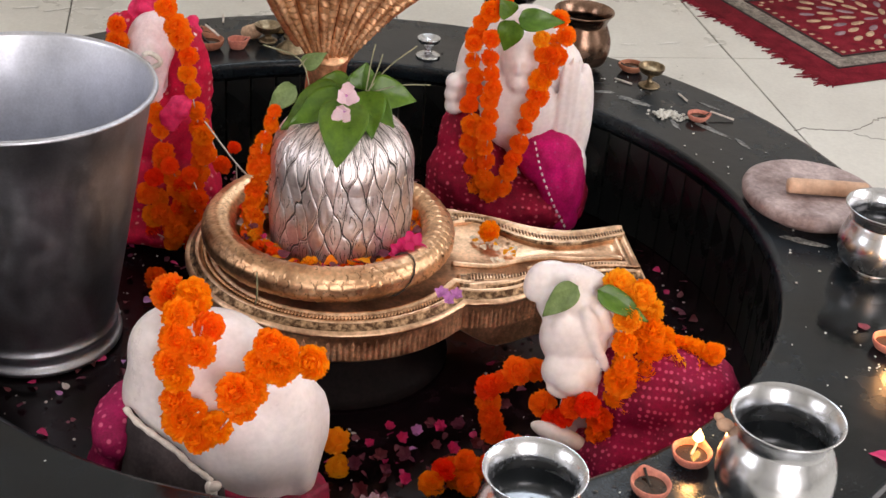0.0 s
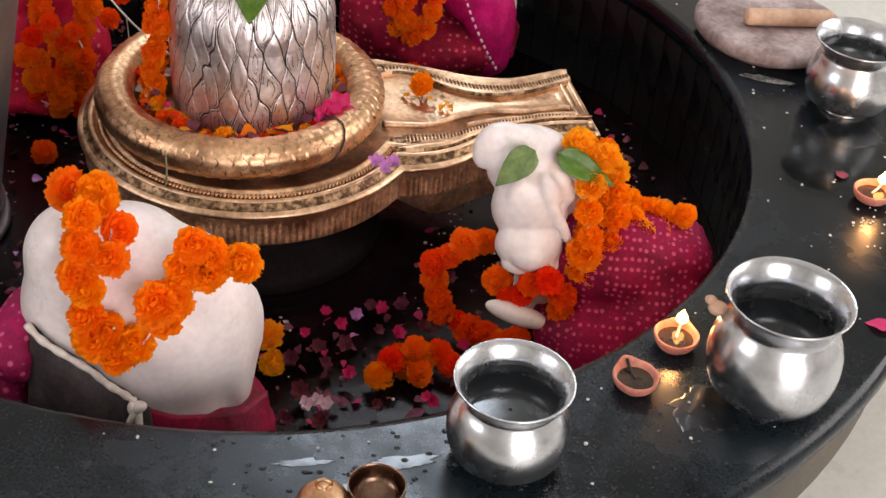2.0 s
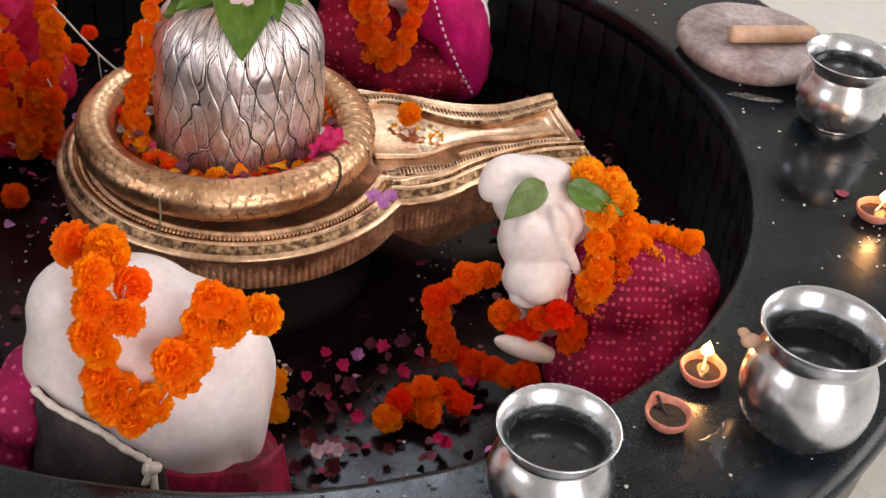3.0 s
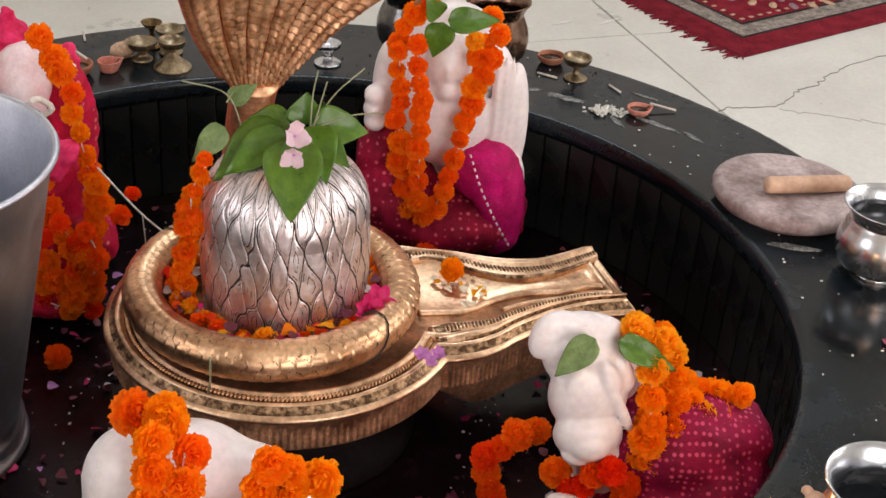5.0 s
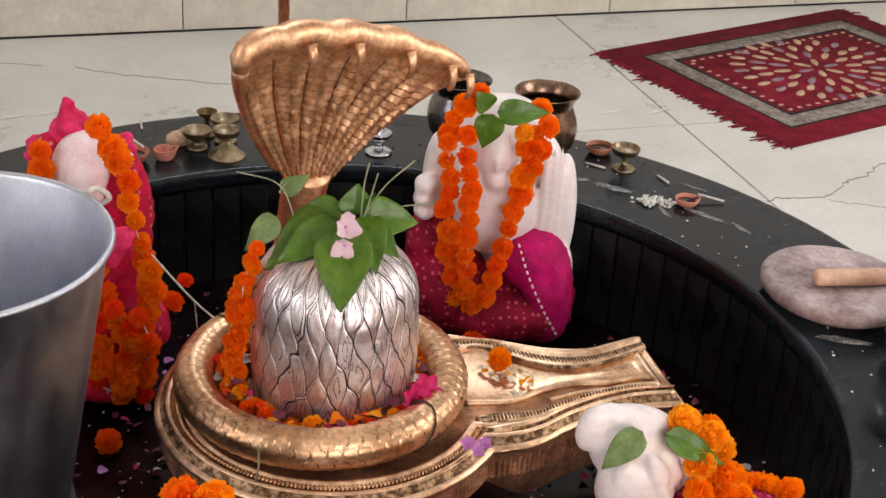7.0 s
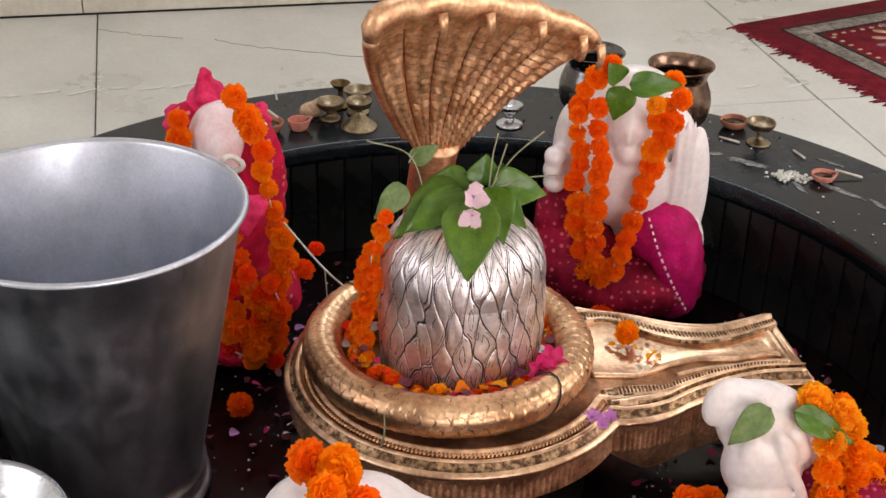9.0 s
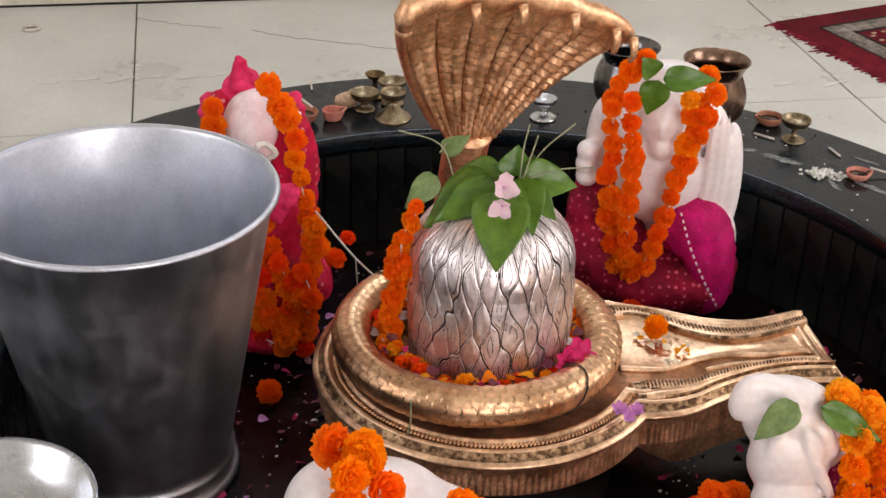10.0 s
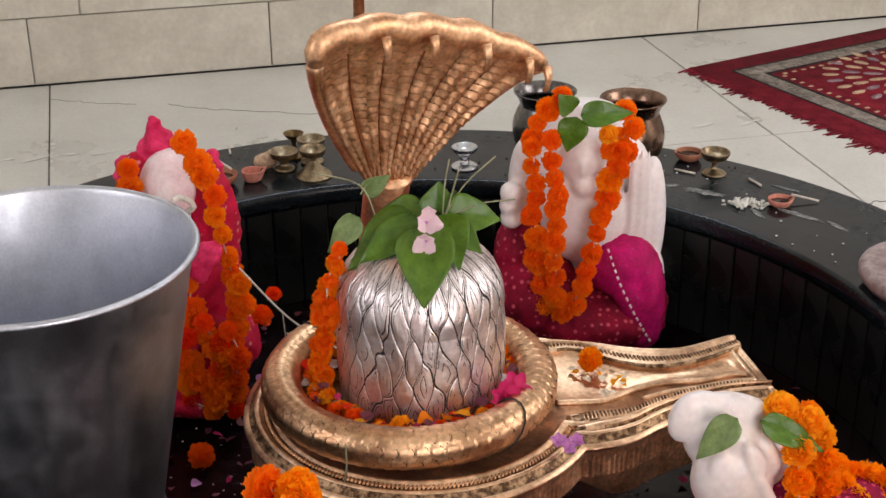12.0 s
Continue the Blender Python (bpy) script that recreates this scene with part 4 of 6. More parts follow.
for at, rad, ry in [((0.0, 0.035, 0.145), (0.066, 0.045, 0.055), 0), ((-0.006, 0.028, 0.185), (0.046, 0.038, 0.038), 0), ((-0.010, 0.020, 0.212), (0.026, 0.028, 0.026), 10), ((-0.014, 0.016, 0.236), (0.011, 0.013, 0.022), -8), ((0.050, 0.03, 0.125), (0.022, 0.035, 0.075), 18), ((-0.056, 0.03, 0.12), (0.022, 0.035, 0.07), -18)]:
    blob(_bm, (GX + at[0] - 0.01, GY + at[1], at[2] - 0.022), rad, ry=ry)
folds(fused(solo("head_veil", _bm, PINK_CLOTH, "hot pink veil gathered to a peak on the statue's head", "cloth"), 0.004, 2), 0.024, 0.022)
_bm = bmesh.new()
for at, rad, rx in [((0.015, -0.045, -0.13), (0.115, 0.085, 0.085), 0), ((0.0, 0.0, -0.04), (0.10, 0.085, 0.10), 0), ((-0.05, 0.02, 0.08), (0.05, 0.055, 0.10), 0), ((0.058, 0.0, 0.05), (0.042, 0.055, 0.12), 0), ((0.02, -0.10, -0.19), (0.10, 0.07, 0.03), 0), ((0.02, -0.055, -0.02), (0.065, 0.045, 0.07), 0), ((-0.03, -0.03, 0.03), (0.055, 0.05, 0.06), 0)]:
    blob(_bm, (GX + at[0], GY + at[1], at[2]), rad, rx=rx)
folds(fused(solo("statue_robe", _bm, RED_CLOTH, "red printed robe wrapped round the statue's body", "cloth"), 0.006, 4), 0.016, 0.035)
_bm = bmesh.new()
blob(_bm, (GX + 0.065, GY - 0.085, 0.045), (0.022, 0.02, 0.028), ry=25)
blob(_bm, (GX + 0.05, GY - 0.09, 0.025), (0.018, 0.018, 0.024), ry=-25)
folds(fused(solo("pink_bow", _bm, PINK_CLOTH, "crumpled hot pink cloth knot on the robe", "cloth"), 0.004, 2), 0.014, 0.018)

# broad marble statue seen from behind, at the near rim
_bm = bmesh.new()
FX, FY = -0.088, -0.485
for at, rad, ry in [((-0.005, 0.0, -0.13), (0.135, 0.085, 0.10), 0), ((-0.030, 0.0, -0.015), (0.102, 0.080, 0.105), 0), ((-0.050, 0.0, 0.018), (0.074, 0.07, 0.066), -10), ((0.075, -0.005, -0.03), (0.056, 0.065, 0.10), 6), ((0.035, -0.01, -0.04), (0.095, 0.078, 0.11), 0), ((-0.055, 0.0, 0.055), (0.068, 0.06, 0.066), -14), ((0.055, -0.005, 0.035), (0.062, 0.06, 0.062), 22),
                    ((0.118, 0.0, -0.06), (0.020, 0.05, 0.10), 0), ((0.0, -0.015, 0.0), (0.10, 0.075, 0.095), 0), ((-0.01, 0.015, 0.055), (0.075, 0.06, 0.055), 0), ((0.0, -0.01, -0.09), (0.115, 0.072, 0.12), 0), ((0.13, 0.03, -0.05), (0.014, 0.02, 0.06), 0)]:
    blob(_bm, (FX + at[0], FY + at[1], at[2]), rad, ry=ry)
fused(solo("seated_statue", _bm, MARBLE, "broad white marble seated statue turned towards the lingam", "statue"), 0.006, 30)
_bm = bmesh.new()
for at, rad, ry in [((-0.128, -0.015, -0.055), (0.036, 0.075, 0.042), 15), ((-0.140, -0.01, -0.13), (0.032, 0.075, 0.07), 0)]:
    blob(_bm, (FX + at[0], FY + at[1], at[2]), rad, ry=ry)
folds(fused(solo("waist_cloth", _bm, MAGENTA, "damp magenta printed cloth tied round the statue's waist", "cloth"), 0.006, 3), 0.014, 0.03)


def drape(name, top, bottom, mat, label, seed, pleat=0.005, cols=48, rows=18):
    """A hanging cloth between two edges, pleated towards its foot."""
    a, b = smooth_path(top, 12), smooth_path(bottom, 12)
    bm = bmesh.new()
    grid = []
    for j in range(rows + 1):
        t = j / rows
        row = []
        for i in range(cols + 1):
            f = i / cols
            p = a[int(f * (len(a) - 1))].lerp(b[int(f * (len(b) - 1))], t)
            q = noise.noise(Vector((f * 7 + seed, t * 1.6, seed))) + 0.5 * noise.noise(Vector((f * 18, t * 4, seed + 5)))
            p = p + Vector((0.25 * (f - 0.5), -1, 0.25)) * (0.012 * math.sin(t * 1.57) + pleat * q * (0.25 + t))
            row.append(bm.verts.new(p))
        grid.append(row)
    for r0, r1 in zip(grid, grid[1:]):
        for i in range(cols):
            bm.faces.new((r0[i], r1[i], r1[i + 1], r0[i + 1]))
    ob = solo(name, bm, mat, label, "cloth")
    m = ob.modifiers.new("thickness", 'SOLIDIFY')
    m.thickness = 0.0025
    m = ob.modifiers.new("soften", 'SMOOTH')
    m.iterations = 2
    return ob


_tie = [(-0.192, -0.542, 0.000), (-0.172, -0.556, -0.009), (-0.147, -0.565, -0.019), (-0.118, -0.569, -0.036), (-0.100, -0.571, -0.053), (-0.081, -0.573, -0.065), (-0.071, -0.574, -0.073), (-0.058, -0.574, -0.085)]
drape("grey_wrap", _tie, [(-0.205, -0.570, -0.20), (-0.175, -0.590, -0.21), (-0.145, -0.602, -0.215), (-0.115, -0.606, -0.215), (-0.095, -0.606, -0.215), (-0.075, -0.606, -0.215), (-0.06, -0.604, -0.215), (-0.035, -0.602, -0.215)],
      GREY_CLOTH, "damp grey cotton wrap below the cord", 2, 0.006)
drape("cloth_end", [(-0.062, -0.572, -0.088), (-0.03, -0.570, -0.098), (0.005, -0.562, -0.100), (0.042, -0.548, -0.100), (0.066, -0.512, -0.104)], [(-0.05, -0.606, -0.215), (-0.02, -0.606, -0.215), (0.02, -0.604, -0.215), (0.07, -0.595, -0.215), (0.085, -0.53, -0.215)],
      WAIST_MAROON, "wet maroon cloth end bunched below the marble statue", 9, 0.009)
_bm = bmesh.new()
for at, rad, ry in [((0.080, -0.030, -0.175), (0.082, 0.110, 0.060), 4), ((0.03, -0.03, -0.20), (0.135, 0.110, 0.03), 0)]:
    blob(_bm, (FX + at[0], FY + at[1], at[2]), rad, ry=ry)
folds(fused(solo("seat_cloth", _bm, WAIST_MAROON, "wet maroon cloth bunched under the marble statue", "cloth"), 0.006, 3), 0.016, 0.03)
_cord = thing("waist_tie", (FX, FY - 0.08, -0.16), "knotted white cotton cord tied over the cloth", "cord")
_cp = [p + Vector((-0.002, -0.008, 0.002)) for p in smooth_path(_tie[:-1], 6)]
part("cord", tube([p - _cord.location for p in _cp], [0.0042 + 0.0007 * math.sin(i * 1.3) for i in range(len(_cp))], 8), WHITE_CORD, _cord)
_kn = Vector((-0.069, -0.586, -0.075))
part("knot", blob(blob(bmesh.new(), _kn - _cord.location, (0.011, 0.008, 0.007), ry=-20, seg=12), _kn + Vector((-0.006, 0, -0.002)) - _cord.location, (0.006, 0.008, 0.009), seg=10), WHITE_CORD, _cord)
for dx, ln in ((-0.008, 0.016), (0.002, 0.036)):
    part("cord_end", tube(smooth_path([_kn - _cord.location, _kn + Vector((dx * 0.6, -0.006, -ln * 0.5)) - _cord.location, _kn + Vector((dx, -0.008, -ln)) - _cord.location], 4), 0.0052, 7, flat=0.6), WHITE_CORD, _cord)

# kneeling bull by the spout, its back under a cloth
_bm = bmesh.new()
NX, NY = 0.372, -0.225
for at, rad, rx, ry in [((-0.012, -0.006, 0.050), (0.054, 0.038, 0.050), 10, 0), ((-0.004, -0.020, 0.000), (0.051, 0.036, 0.058), 8, -4), ((-0.001, -0.040, -0.046), (0.045, 0.030, 0.036), 0, -4), ((0.000, -0.064, -0.052), (0.024, 0.012, 0.018), 0, 0),
                        ((-0.012, -0.004, 0.086), (0.050, 0.026, 0.022), 0, 4), ((-0.064, -0.012, 0.080), (0.021, 0.015, 0.034), 0, 14), ((-0.044, -0.008, 0.098), (0.030, 0.014, 0.016), 0, 0),
                        ((0.030, -0.050, 0.006), (0.0085, 0.006, 0.052), 0, -28), ((0.016, -0.044, 0.044), (0.012, 0.008, 0.026), 0, -30), ((0.034, -0.030, 0.040), (0.014, 0.012, 0.030), 0, -20), ((-0.024, -0.042, 0.030), (0.014, 0.010, 0.024), 0, 16),
                        ((-0.010, -0.055, -0.072), (0.026, 0.012, 0.012), 0, 10), ((0.022, -0.054, -0.070), (0.016, 0.012, 0.012), 0, -14),
                        ((0.040, 0.04, -0.06), (0.045, 0.05, 0.09), 0, 0), ((0.11, 0.0, -0.11), (0.12, 0.075, 0.09), 0, 0), ((0.03, 0.01, -0.15), (0.04, 0.05, 0.07), 0, 0),
                        ((-0.006, -0.078, -0.134), (0.048, 0.014, 0.015), 0, 18)]:
    blob(_bm, (NX + at[0], NY + at[1], at[2]), rad, rx=rx, ry=ry)
fused(solo("bull_statue", _bm, MARBLE, "small white marble kneeling bull statue with drooping muzzle", "statue"), 0.0026, 9)
_bm = bmesh.new()
for at, rad, ry in [((0.13, 0.0, -0.085), (0.115, 0.092, 0.082), 8), ((0.17, -0.02, -0.135), (0.085, 0.10, 0.085), 0), ((0.10, -0.06, -0.165), (0.085, 0.075, 0.062), 0), ((0.20, 0.0, -0.07), (0.05, 0.06, 0.045), 18)]:
    blob(_bm, (NX + at[0], NY + at[1], at[2]), rad, ry=ry)
folds(fused(solo("bull_cloth", _bm, BULL_CLOTH, "magenta dotted cotton cloth over the bull's back", "cloth"), 0.006, 4), 0.014, 0.04)

# ---- garlands ----
garland([[(0.14, 0.44, 0.16), (0.14, 0.44, 0.07), (0.148, 0.43, -0.01), (0.158, 0.42, -0.09), (0.175, 0.42, -0.135)],
         [(0.168, 0.43, 0.175), (0.170, 0.43, 0.14), (0.178, 0.42, 0.07), (0.18, 0.41, -0.01), (0.182, 0.41, -0.08), (0.198, 0.41, -0.14)],
         [(0.282, 0.44, 0.16), (0.262, 0.44, 0.10), (0.255, 0.43, 0.04), (0.238, 0.42, -0.02), (0.222, 0.41, -0.07), (0.208, 0.41, -0.12)],
         [(0.292, 0.45, 0.15), (0.28, 0.44, 0.11)], [(0.135, 0.45, 0.17), (0.15, 0.46, 0.205), (0.17, 0.46, 0.235), (0.205, 0.46, 0.235)], [(0.285, 0.46, 0.215), (0.30, 0.46, 0.18), (0.262, 0.45, 0.168), (0.285, 0.44, 0.14)]],
        "thick orange marigold garland hanging round the goddess statue", size=0.0192, gap=1.62, seed=3, tone="deep", facing=(0, -1, 0.45), mixed=0.1)
garland([[(-0.398, 0.30, 0.218), (-0.358, 0.275, 0.165), (-0.346, 0.265, 0.10), (-0.332, 0.26, 0.03), (-0.322, 0.25, -0.02), (-0.330, 0.23, -0.06)],
         [(-0.315, 0.25, 0.0), (-0.308, 0.24, -0.04), (-0.325, 0.22, -0.08), (-0.345, 0.20, -0.13), (-0.36, 0.19, -0.175)],
         [(-0.485, 0.30, 0.175), (-0.487, 0.295, 0.13)], [(-0.385, 0.235, -0.045), (-0.355, 0.215, -0.085), (-0.34, 0.21, -0.11)], [(-0.385, 0.205, -0.115), (-0.405, 0.20, -0.155)], [(-0.405, 0.255, 0.03), (-0.392, 0.24, -0.02), (-0.388, 0.225, -0.07)], [(-0.375, 0.19, -0.14), (-0.35, 0.185, -0.165)], [(-0.33, 0.20, -0.10), (-0.315, 0.20, -0.14), (-0.325, 0.19, -0.17)]],
        "orange marigold garland over the red-robed statue", size=0.0198, gap=1.6, seed=5, tone="deep", facing=(0.1, -1, 0.4))
garland([[(-0.145, -0.50, 0.152), (-0.105, -0.51, 0.155), (-0.125, -0.545, 0.145), (-0.122, -0.565, 0.11), (-0.118, -0.575, 0.075), (-0.112, -0.585, 0.045), (-0.092, -0.590, 0.018), (-0.068, -0.585, 0.018)],
         [(0.038, -0.530, 0.105), (-0.005, -0.545, 0.125), (-0.022, -0.560, 0.095), (-0.035, -0.575, 0.06), (-0.050, -0.588, 0.035), (-0.064, -0.592, 0.015)], [(-0.088, -0.594, 0.010), (-0.068, -0.595, 0.008)], [(-0.045, -0.585, 0.075), (-0.03, -0.575, 0.085)], [(-0.10, -0.59, 0.03), (-0.085, -0.592, 0.045)], [(-0.092, -0.545, 0.140), (-0.096, -0.562, 0.115)], [(0.012, -0.548, 0.105), (-0.008, -0.568, 0.075)]],
        "fat orange marigold garland laid in a loop over the statue", size=0.0232, gap=1.22, seed=8, facing=(0, -0.8, 0.7), jitter=0.34, mixed=0.2, other="deep")
# low garland: its shade is given by the red petal tone
garland([[(0.320, -0.20, -0.095), (0.290, -0.205, -0.105), (0.262, -0.21, -0.125), (0.25, -0.215, -0.15), (0.258, -0.23, -0.175), (0.278, -0.245, -0.195), (0.312, -0.265, -0.198), (0.345, -0.285, -0.19), (0.375, -0.305, -0.175)],
         [(0.38, -0.30, -0.085), (0.405, -0.305, -0.075), (0.42, -0.30, -0.12), (0.40, -0.29, -0.17)], [(0.335, -0.27, -0.105), (0.350, -0.285, -0.115), (0.370, -0.295, -0.105)]],
        "marigold garland looped round the bull's forelegs, coloured deep red for shade", size=0.0205, gap=1.25, seed=9, tone="red", facing=(-0.2, -0.7, 0.8), mixed=0.3)
garland([[(0.425, -0.215, 0.082), (0.455, -0.225, 0.072), (0.468, -0.235, 0.045), (0.455, -0.245, 0.02), (0.448, -0.26, -0.015), (0.442, -0.275, -0.05), (0.43, -0.29, -0.09)],
         [(0.437, -0.272, 0.05), (0.441, -0.283, 0.0), (0.446, -0.29, -0.04), (0.438, -0.297, -0.09)],
         [(0.44, -0.20, 0.062), (0.475, -0.21, 0.03), (0.492, -0.22, 0.0), (0.52, -0.225, -0.012), (0.552, -0.225, -0.008), (0.586, -0.225, -0.012)],
         [(0.474, -0.248, 0.03), (0.470, -0.266, -0.01), (0.466, -0.282, -0.05), (0.455, -0.29, -0.08)], [(0.495, -0.245, -0.012), (0.53, -0.25, -0.03), (0.56, -0.25, -0.028)]],
        "bright orange marigold garland round the bull's neck and back", size=0.0215, gap=1.32, seed=12, facing=(0, -0.6, 0.8), mixed=0.1, other="yellow")
garland([[(-0.118, -0.045, 0.200), (-0.138, -0.045, 0.16), (-0.142, -0.045, 0.11), (-0.148, -0.045, 0.06), (-0.150, -0.05, 0.02)], [(-0.128, -0.03, 0.17), (-0.150, -0.04, 0.08), (-0.155, -0.06, 0.0)],
         [(-0.152, -0.03, 0.05), (-0.158, -0.035, 0.01), (-0.150, -0.06, -0.008), (-0.140, -0.085, -0.012)], [(-0.162, 0.0, 0.02), (-0.165, -0.02, -0.005)]],
        "ragged orange marigold garland down the side of the lingam", size=0.0135, gap=1.15, seed=14, facing=(-0.4, -1, 0.3), jitter=0.6, tone="deep", mixed=0.25)

# ---- leaves and flowers on the lingam ----
for i, (at, to, w, up) in enumerate([((-0.010, -0.052, 0.240), (-0.008, -0.128, 0.165), 0.070, (0.1, -1, 0.7)), ((-0.020, -0.004, 0.230), (-0.112, -0.055, 0.186), 0.070, (-0.3, -0.8, 0.9)),
                                     ((-0.018, -0.016, 0.232), (-0.095, -0.066, 0.200), 0.050, (-0.25, -0.9, 0.8)), ((-0.015, 0.012, 0.230), (-0.085, 0.012, 0.226), 0.050, (-0.1, -0.8, 0.8)),
                                     ((0.008, 0.0, 0.236), (0.035, -0.078, 0.202), 0.054, (0.25, -0.9, 0.8)), ((0.012, 0.004, 0.236), (0.088, 0.012, 0.226), 0.050, (0.1, -0.9, 0.7)),
                                     ((0.002, 0.020, 0.228), (0.004, 0.026, 0.270), 0.046, (0, -1, 0.3)), ((0.020, 0.028, 0.232), (0.026, 0.030, 0.256), 0.026, (0.3, -1, 0.3)), ((0.014, -0.010, 0.230), (0.062, -0.045, 0.205), 0.040, (0.4, -0.8, 0.8))]):
    leaf("bel_leaf", at, to, w, "fresh green bel leaf laid on the silver dome", LEAF, up, bend=0.02 if i == 0 else 0.12, fold=0.3, seed=i)
leaf("bel_leaf", (-0.098, -0.005, 0.232), (-0.142, -0.02, 0.188), 0.034, "pale green bel leaf hanging beside the dome", LEAF_PALE, (-0.4, -1, 0.3), seed=20)
leaf("bel_leaf", (-0.098, 0.045, 0.245), (-0.062, 0.04, 0.272), 0.026, "pale green upright bel leaf on a thin stalk", LEAF_PALE, (0, -1, 0.2), seed=21)
for k, path in enumerate([[(-0.075, 0.0, 0.222), (-0.10, 0.03, 0.262), (-0.155, 0.02, 0.283)], [(-0.10, 0.03, 0.25), (-0.09, 0.05, 0.262)], [(0.012, 0.0, 0.235), (0.04, 0.03, 0.268), (0.078, 0.05, 0.298)],
                          [(0.01, 0.0, 0.235), (0.012, 0.02, 0.27), (0.018, 0.02, 0.305)], [(0.014, 0.0, 0.235), (0.025, 0.02, 0.27), (0.03, 0.02, 0.29)], [(0.02, 0.0, 0.235), (0.06, 0.02, 0.243), (0.105, 0.03, 0.245)]]):
    solo("leaf_stalk", tube(smooth_path(path, 6), 0.0011, 6), STEM, "thin dry bel leaf stalk", "stalk")
for _at, _sz, _up, _sd in [((-0.008, -0.072, 0.256), 0.027, (0.3, -1, 0.5), 3), ((-0.007, -0.082, 0.236), 0.024, (-0.1, -1, 0.1), 8)]:
    _pw = blossom("periwinkle_flower", _at, _sz, PETAL_PINK, "pale pink periwinkle blossom on the leaves", _up, 3, _sd, 0.75, 0.42)
    part("eye", blob(bmesh.new(), (0, 0, 0.10), (0.10, 0.09, 0.05), seg=10), PETAL_PURPLE, _pw, "mauve eye")
# leaves on the goddess and the bull
for a, b, w in [((0.205, 0.435, 0.215), (0.192, 0.43, 0.155), 0.046), ((0.20, 0.44, 0.222), (0.178, 0.43, 0.252), 0.036), ((0.212, 0.435, 0.218), (0.295, 0.43, 0.225), 0.040)]:
    leaf("bel_leaf", a, b, w, "glossy green bel leaf on the goddess statue's garland", LEAF, (0, -1, 0.5), seed=int(w * 1000))
for a, b, w, mt in [((0.362, -0.268, 0.100), (0.316, -0.276, 0.046), 0.035, LEAF_PALE), ((0.39, -0.264, 0.095), (0.468, -0.275, 0.062), 0.032, LEAF), ((0.376, -0.23, 0.080), (0.415, -0.21, 0.088), 0.026, LEAF_PALE)]:
    leaf("bel_leaf", a, b, w, "green bel leaf laid on the bull's brow", mt, (0, -0.8, 0.8), seed=int(w * 1000))

# flowers lying on the brass plate
_rnd = random.Random(4)
blossom("hibiscus_flower", (0.106, -0.082, 0.020), 0.027, PETAL_MAGENTA, "crumpled magenta flower by the lingam's foot", (0.3, -0.8, 0.9), 7, 15, 0.7)
blossom("hibiscus_flower", (0.092, -0.098, 0.012), 0.031, PETAL_MAGENTA, "crumpled magenta flower by the lingam's foot", (0.2, -0.8, 0.8), 7, 5, 0.7)
blossom("hibiscus_flower", (0.096, -0.112, -0.012), 0.020, PETAL_MAGENTA, "crumpled magenta flower by the lingam's foot", (0.2, -0.8, 0.5), 6, 6, 0.7)
for at in [(0.163, -0.142, -0.022), (0.186, -0.138, -0.024), (0.175, -0.150, -0.026)]:
    blossom("orchid_flower", at, 0.015, PETAL_PURPLE, "mauve orchid blossom on the plate's lip", (0.1, -0.6, 1), 5, int(at[0] * 1000), 0.8)
for at, tone, size, label in [((0.216, 0.07, -0.020), "orange", 0.019, "single orange marigold lying in the spout's channel"), ((-0.038, -0.150, 0.004), "yellow", 0.017, "yellow marigold lying at the lingam's foot"),
                              ((0.125, -0.035, 0.0), "yellow", 0.016, "loose marigold tucked behind the coil"), ((-0.12, -0.10, -0.004), "orange", 0.014, "loose orange marigold inside the coil"),
                              ((-0.361, 0.091, BASIN_Z + 0.016), "red", 0.021, "orange marigold fallen on the wet basin floor"), ((0.191, -0.361, BASIN_Z + 0.018), "orange", 0.021, "orange marigold fallen on the wet basin floor"),
                              ((0.225, -0.335, BASIN_Z + 0.018), "orange", 0.023, "orange marigold fallen on the wet basin floor"), ((0.25, -0.32, BASIN_Z + 0.022), "orange", 0.022, "orange marigold fallen on the wet basin floor"), ((0.285, -0.33, BASIN_Z + 0.018), "red", 0.020, "orange marigold fallen on the wet basin floor"),
                              ((0.258, 0.432, 0.186), "yellow", 0.018, "yellow marigold tucked under the goddess statue's leaf"), ((0.418, -0.238, 0.090), "yellow", 0.024, "large yellow marigold on the bull's neck"), ((0.452, -0.245, 0.082), "yellow", 0.022, "large yellow marigold on the bull's neck"),
                              ((0.044, -0.335, BASIN_Z + 0.05), "yellow", 0.022, "limp yellow marigold beside the marble statue"), ((0.05, -0.35, BASIN_Z + 0.015), "yellow", 0.020, "limp yellow marigold beside the marble statue"),
                              ((-0.285, 0.255, -0.055), "red", 0.018, "dark orange marigold hanging from a thread"), ((-0.27, 0.28, -0.03), "red", 0.013, "dark orange marigold hanging from a thread"),
                              ((0.20, 0.395, -0.19), "red", 0.020, "orange marigold at the goddess statue's foot"), ((0.568, 0.0, BASIN_Z + 0.02), "red", 0.024, "deep orange marigold on the basin floor"), ((0.54, 0.02, BASIN_Z + 0.015), "red", 0.020, "deep orange marigold on the basin floor")]:
    ob = put_marigold(None, at, size, (_rnd.uniform(-0.3, 0.3), -0.5, 1), tone, _rnd, "marigold_flower")
    tagged(ob, label, "flower")
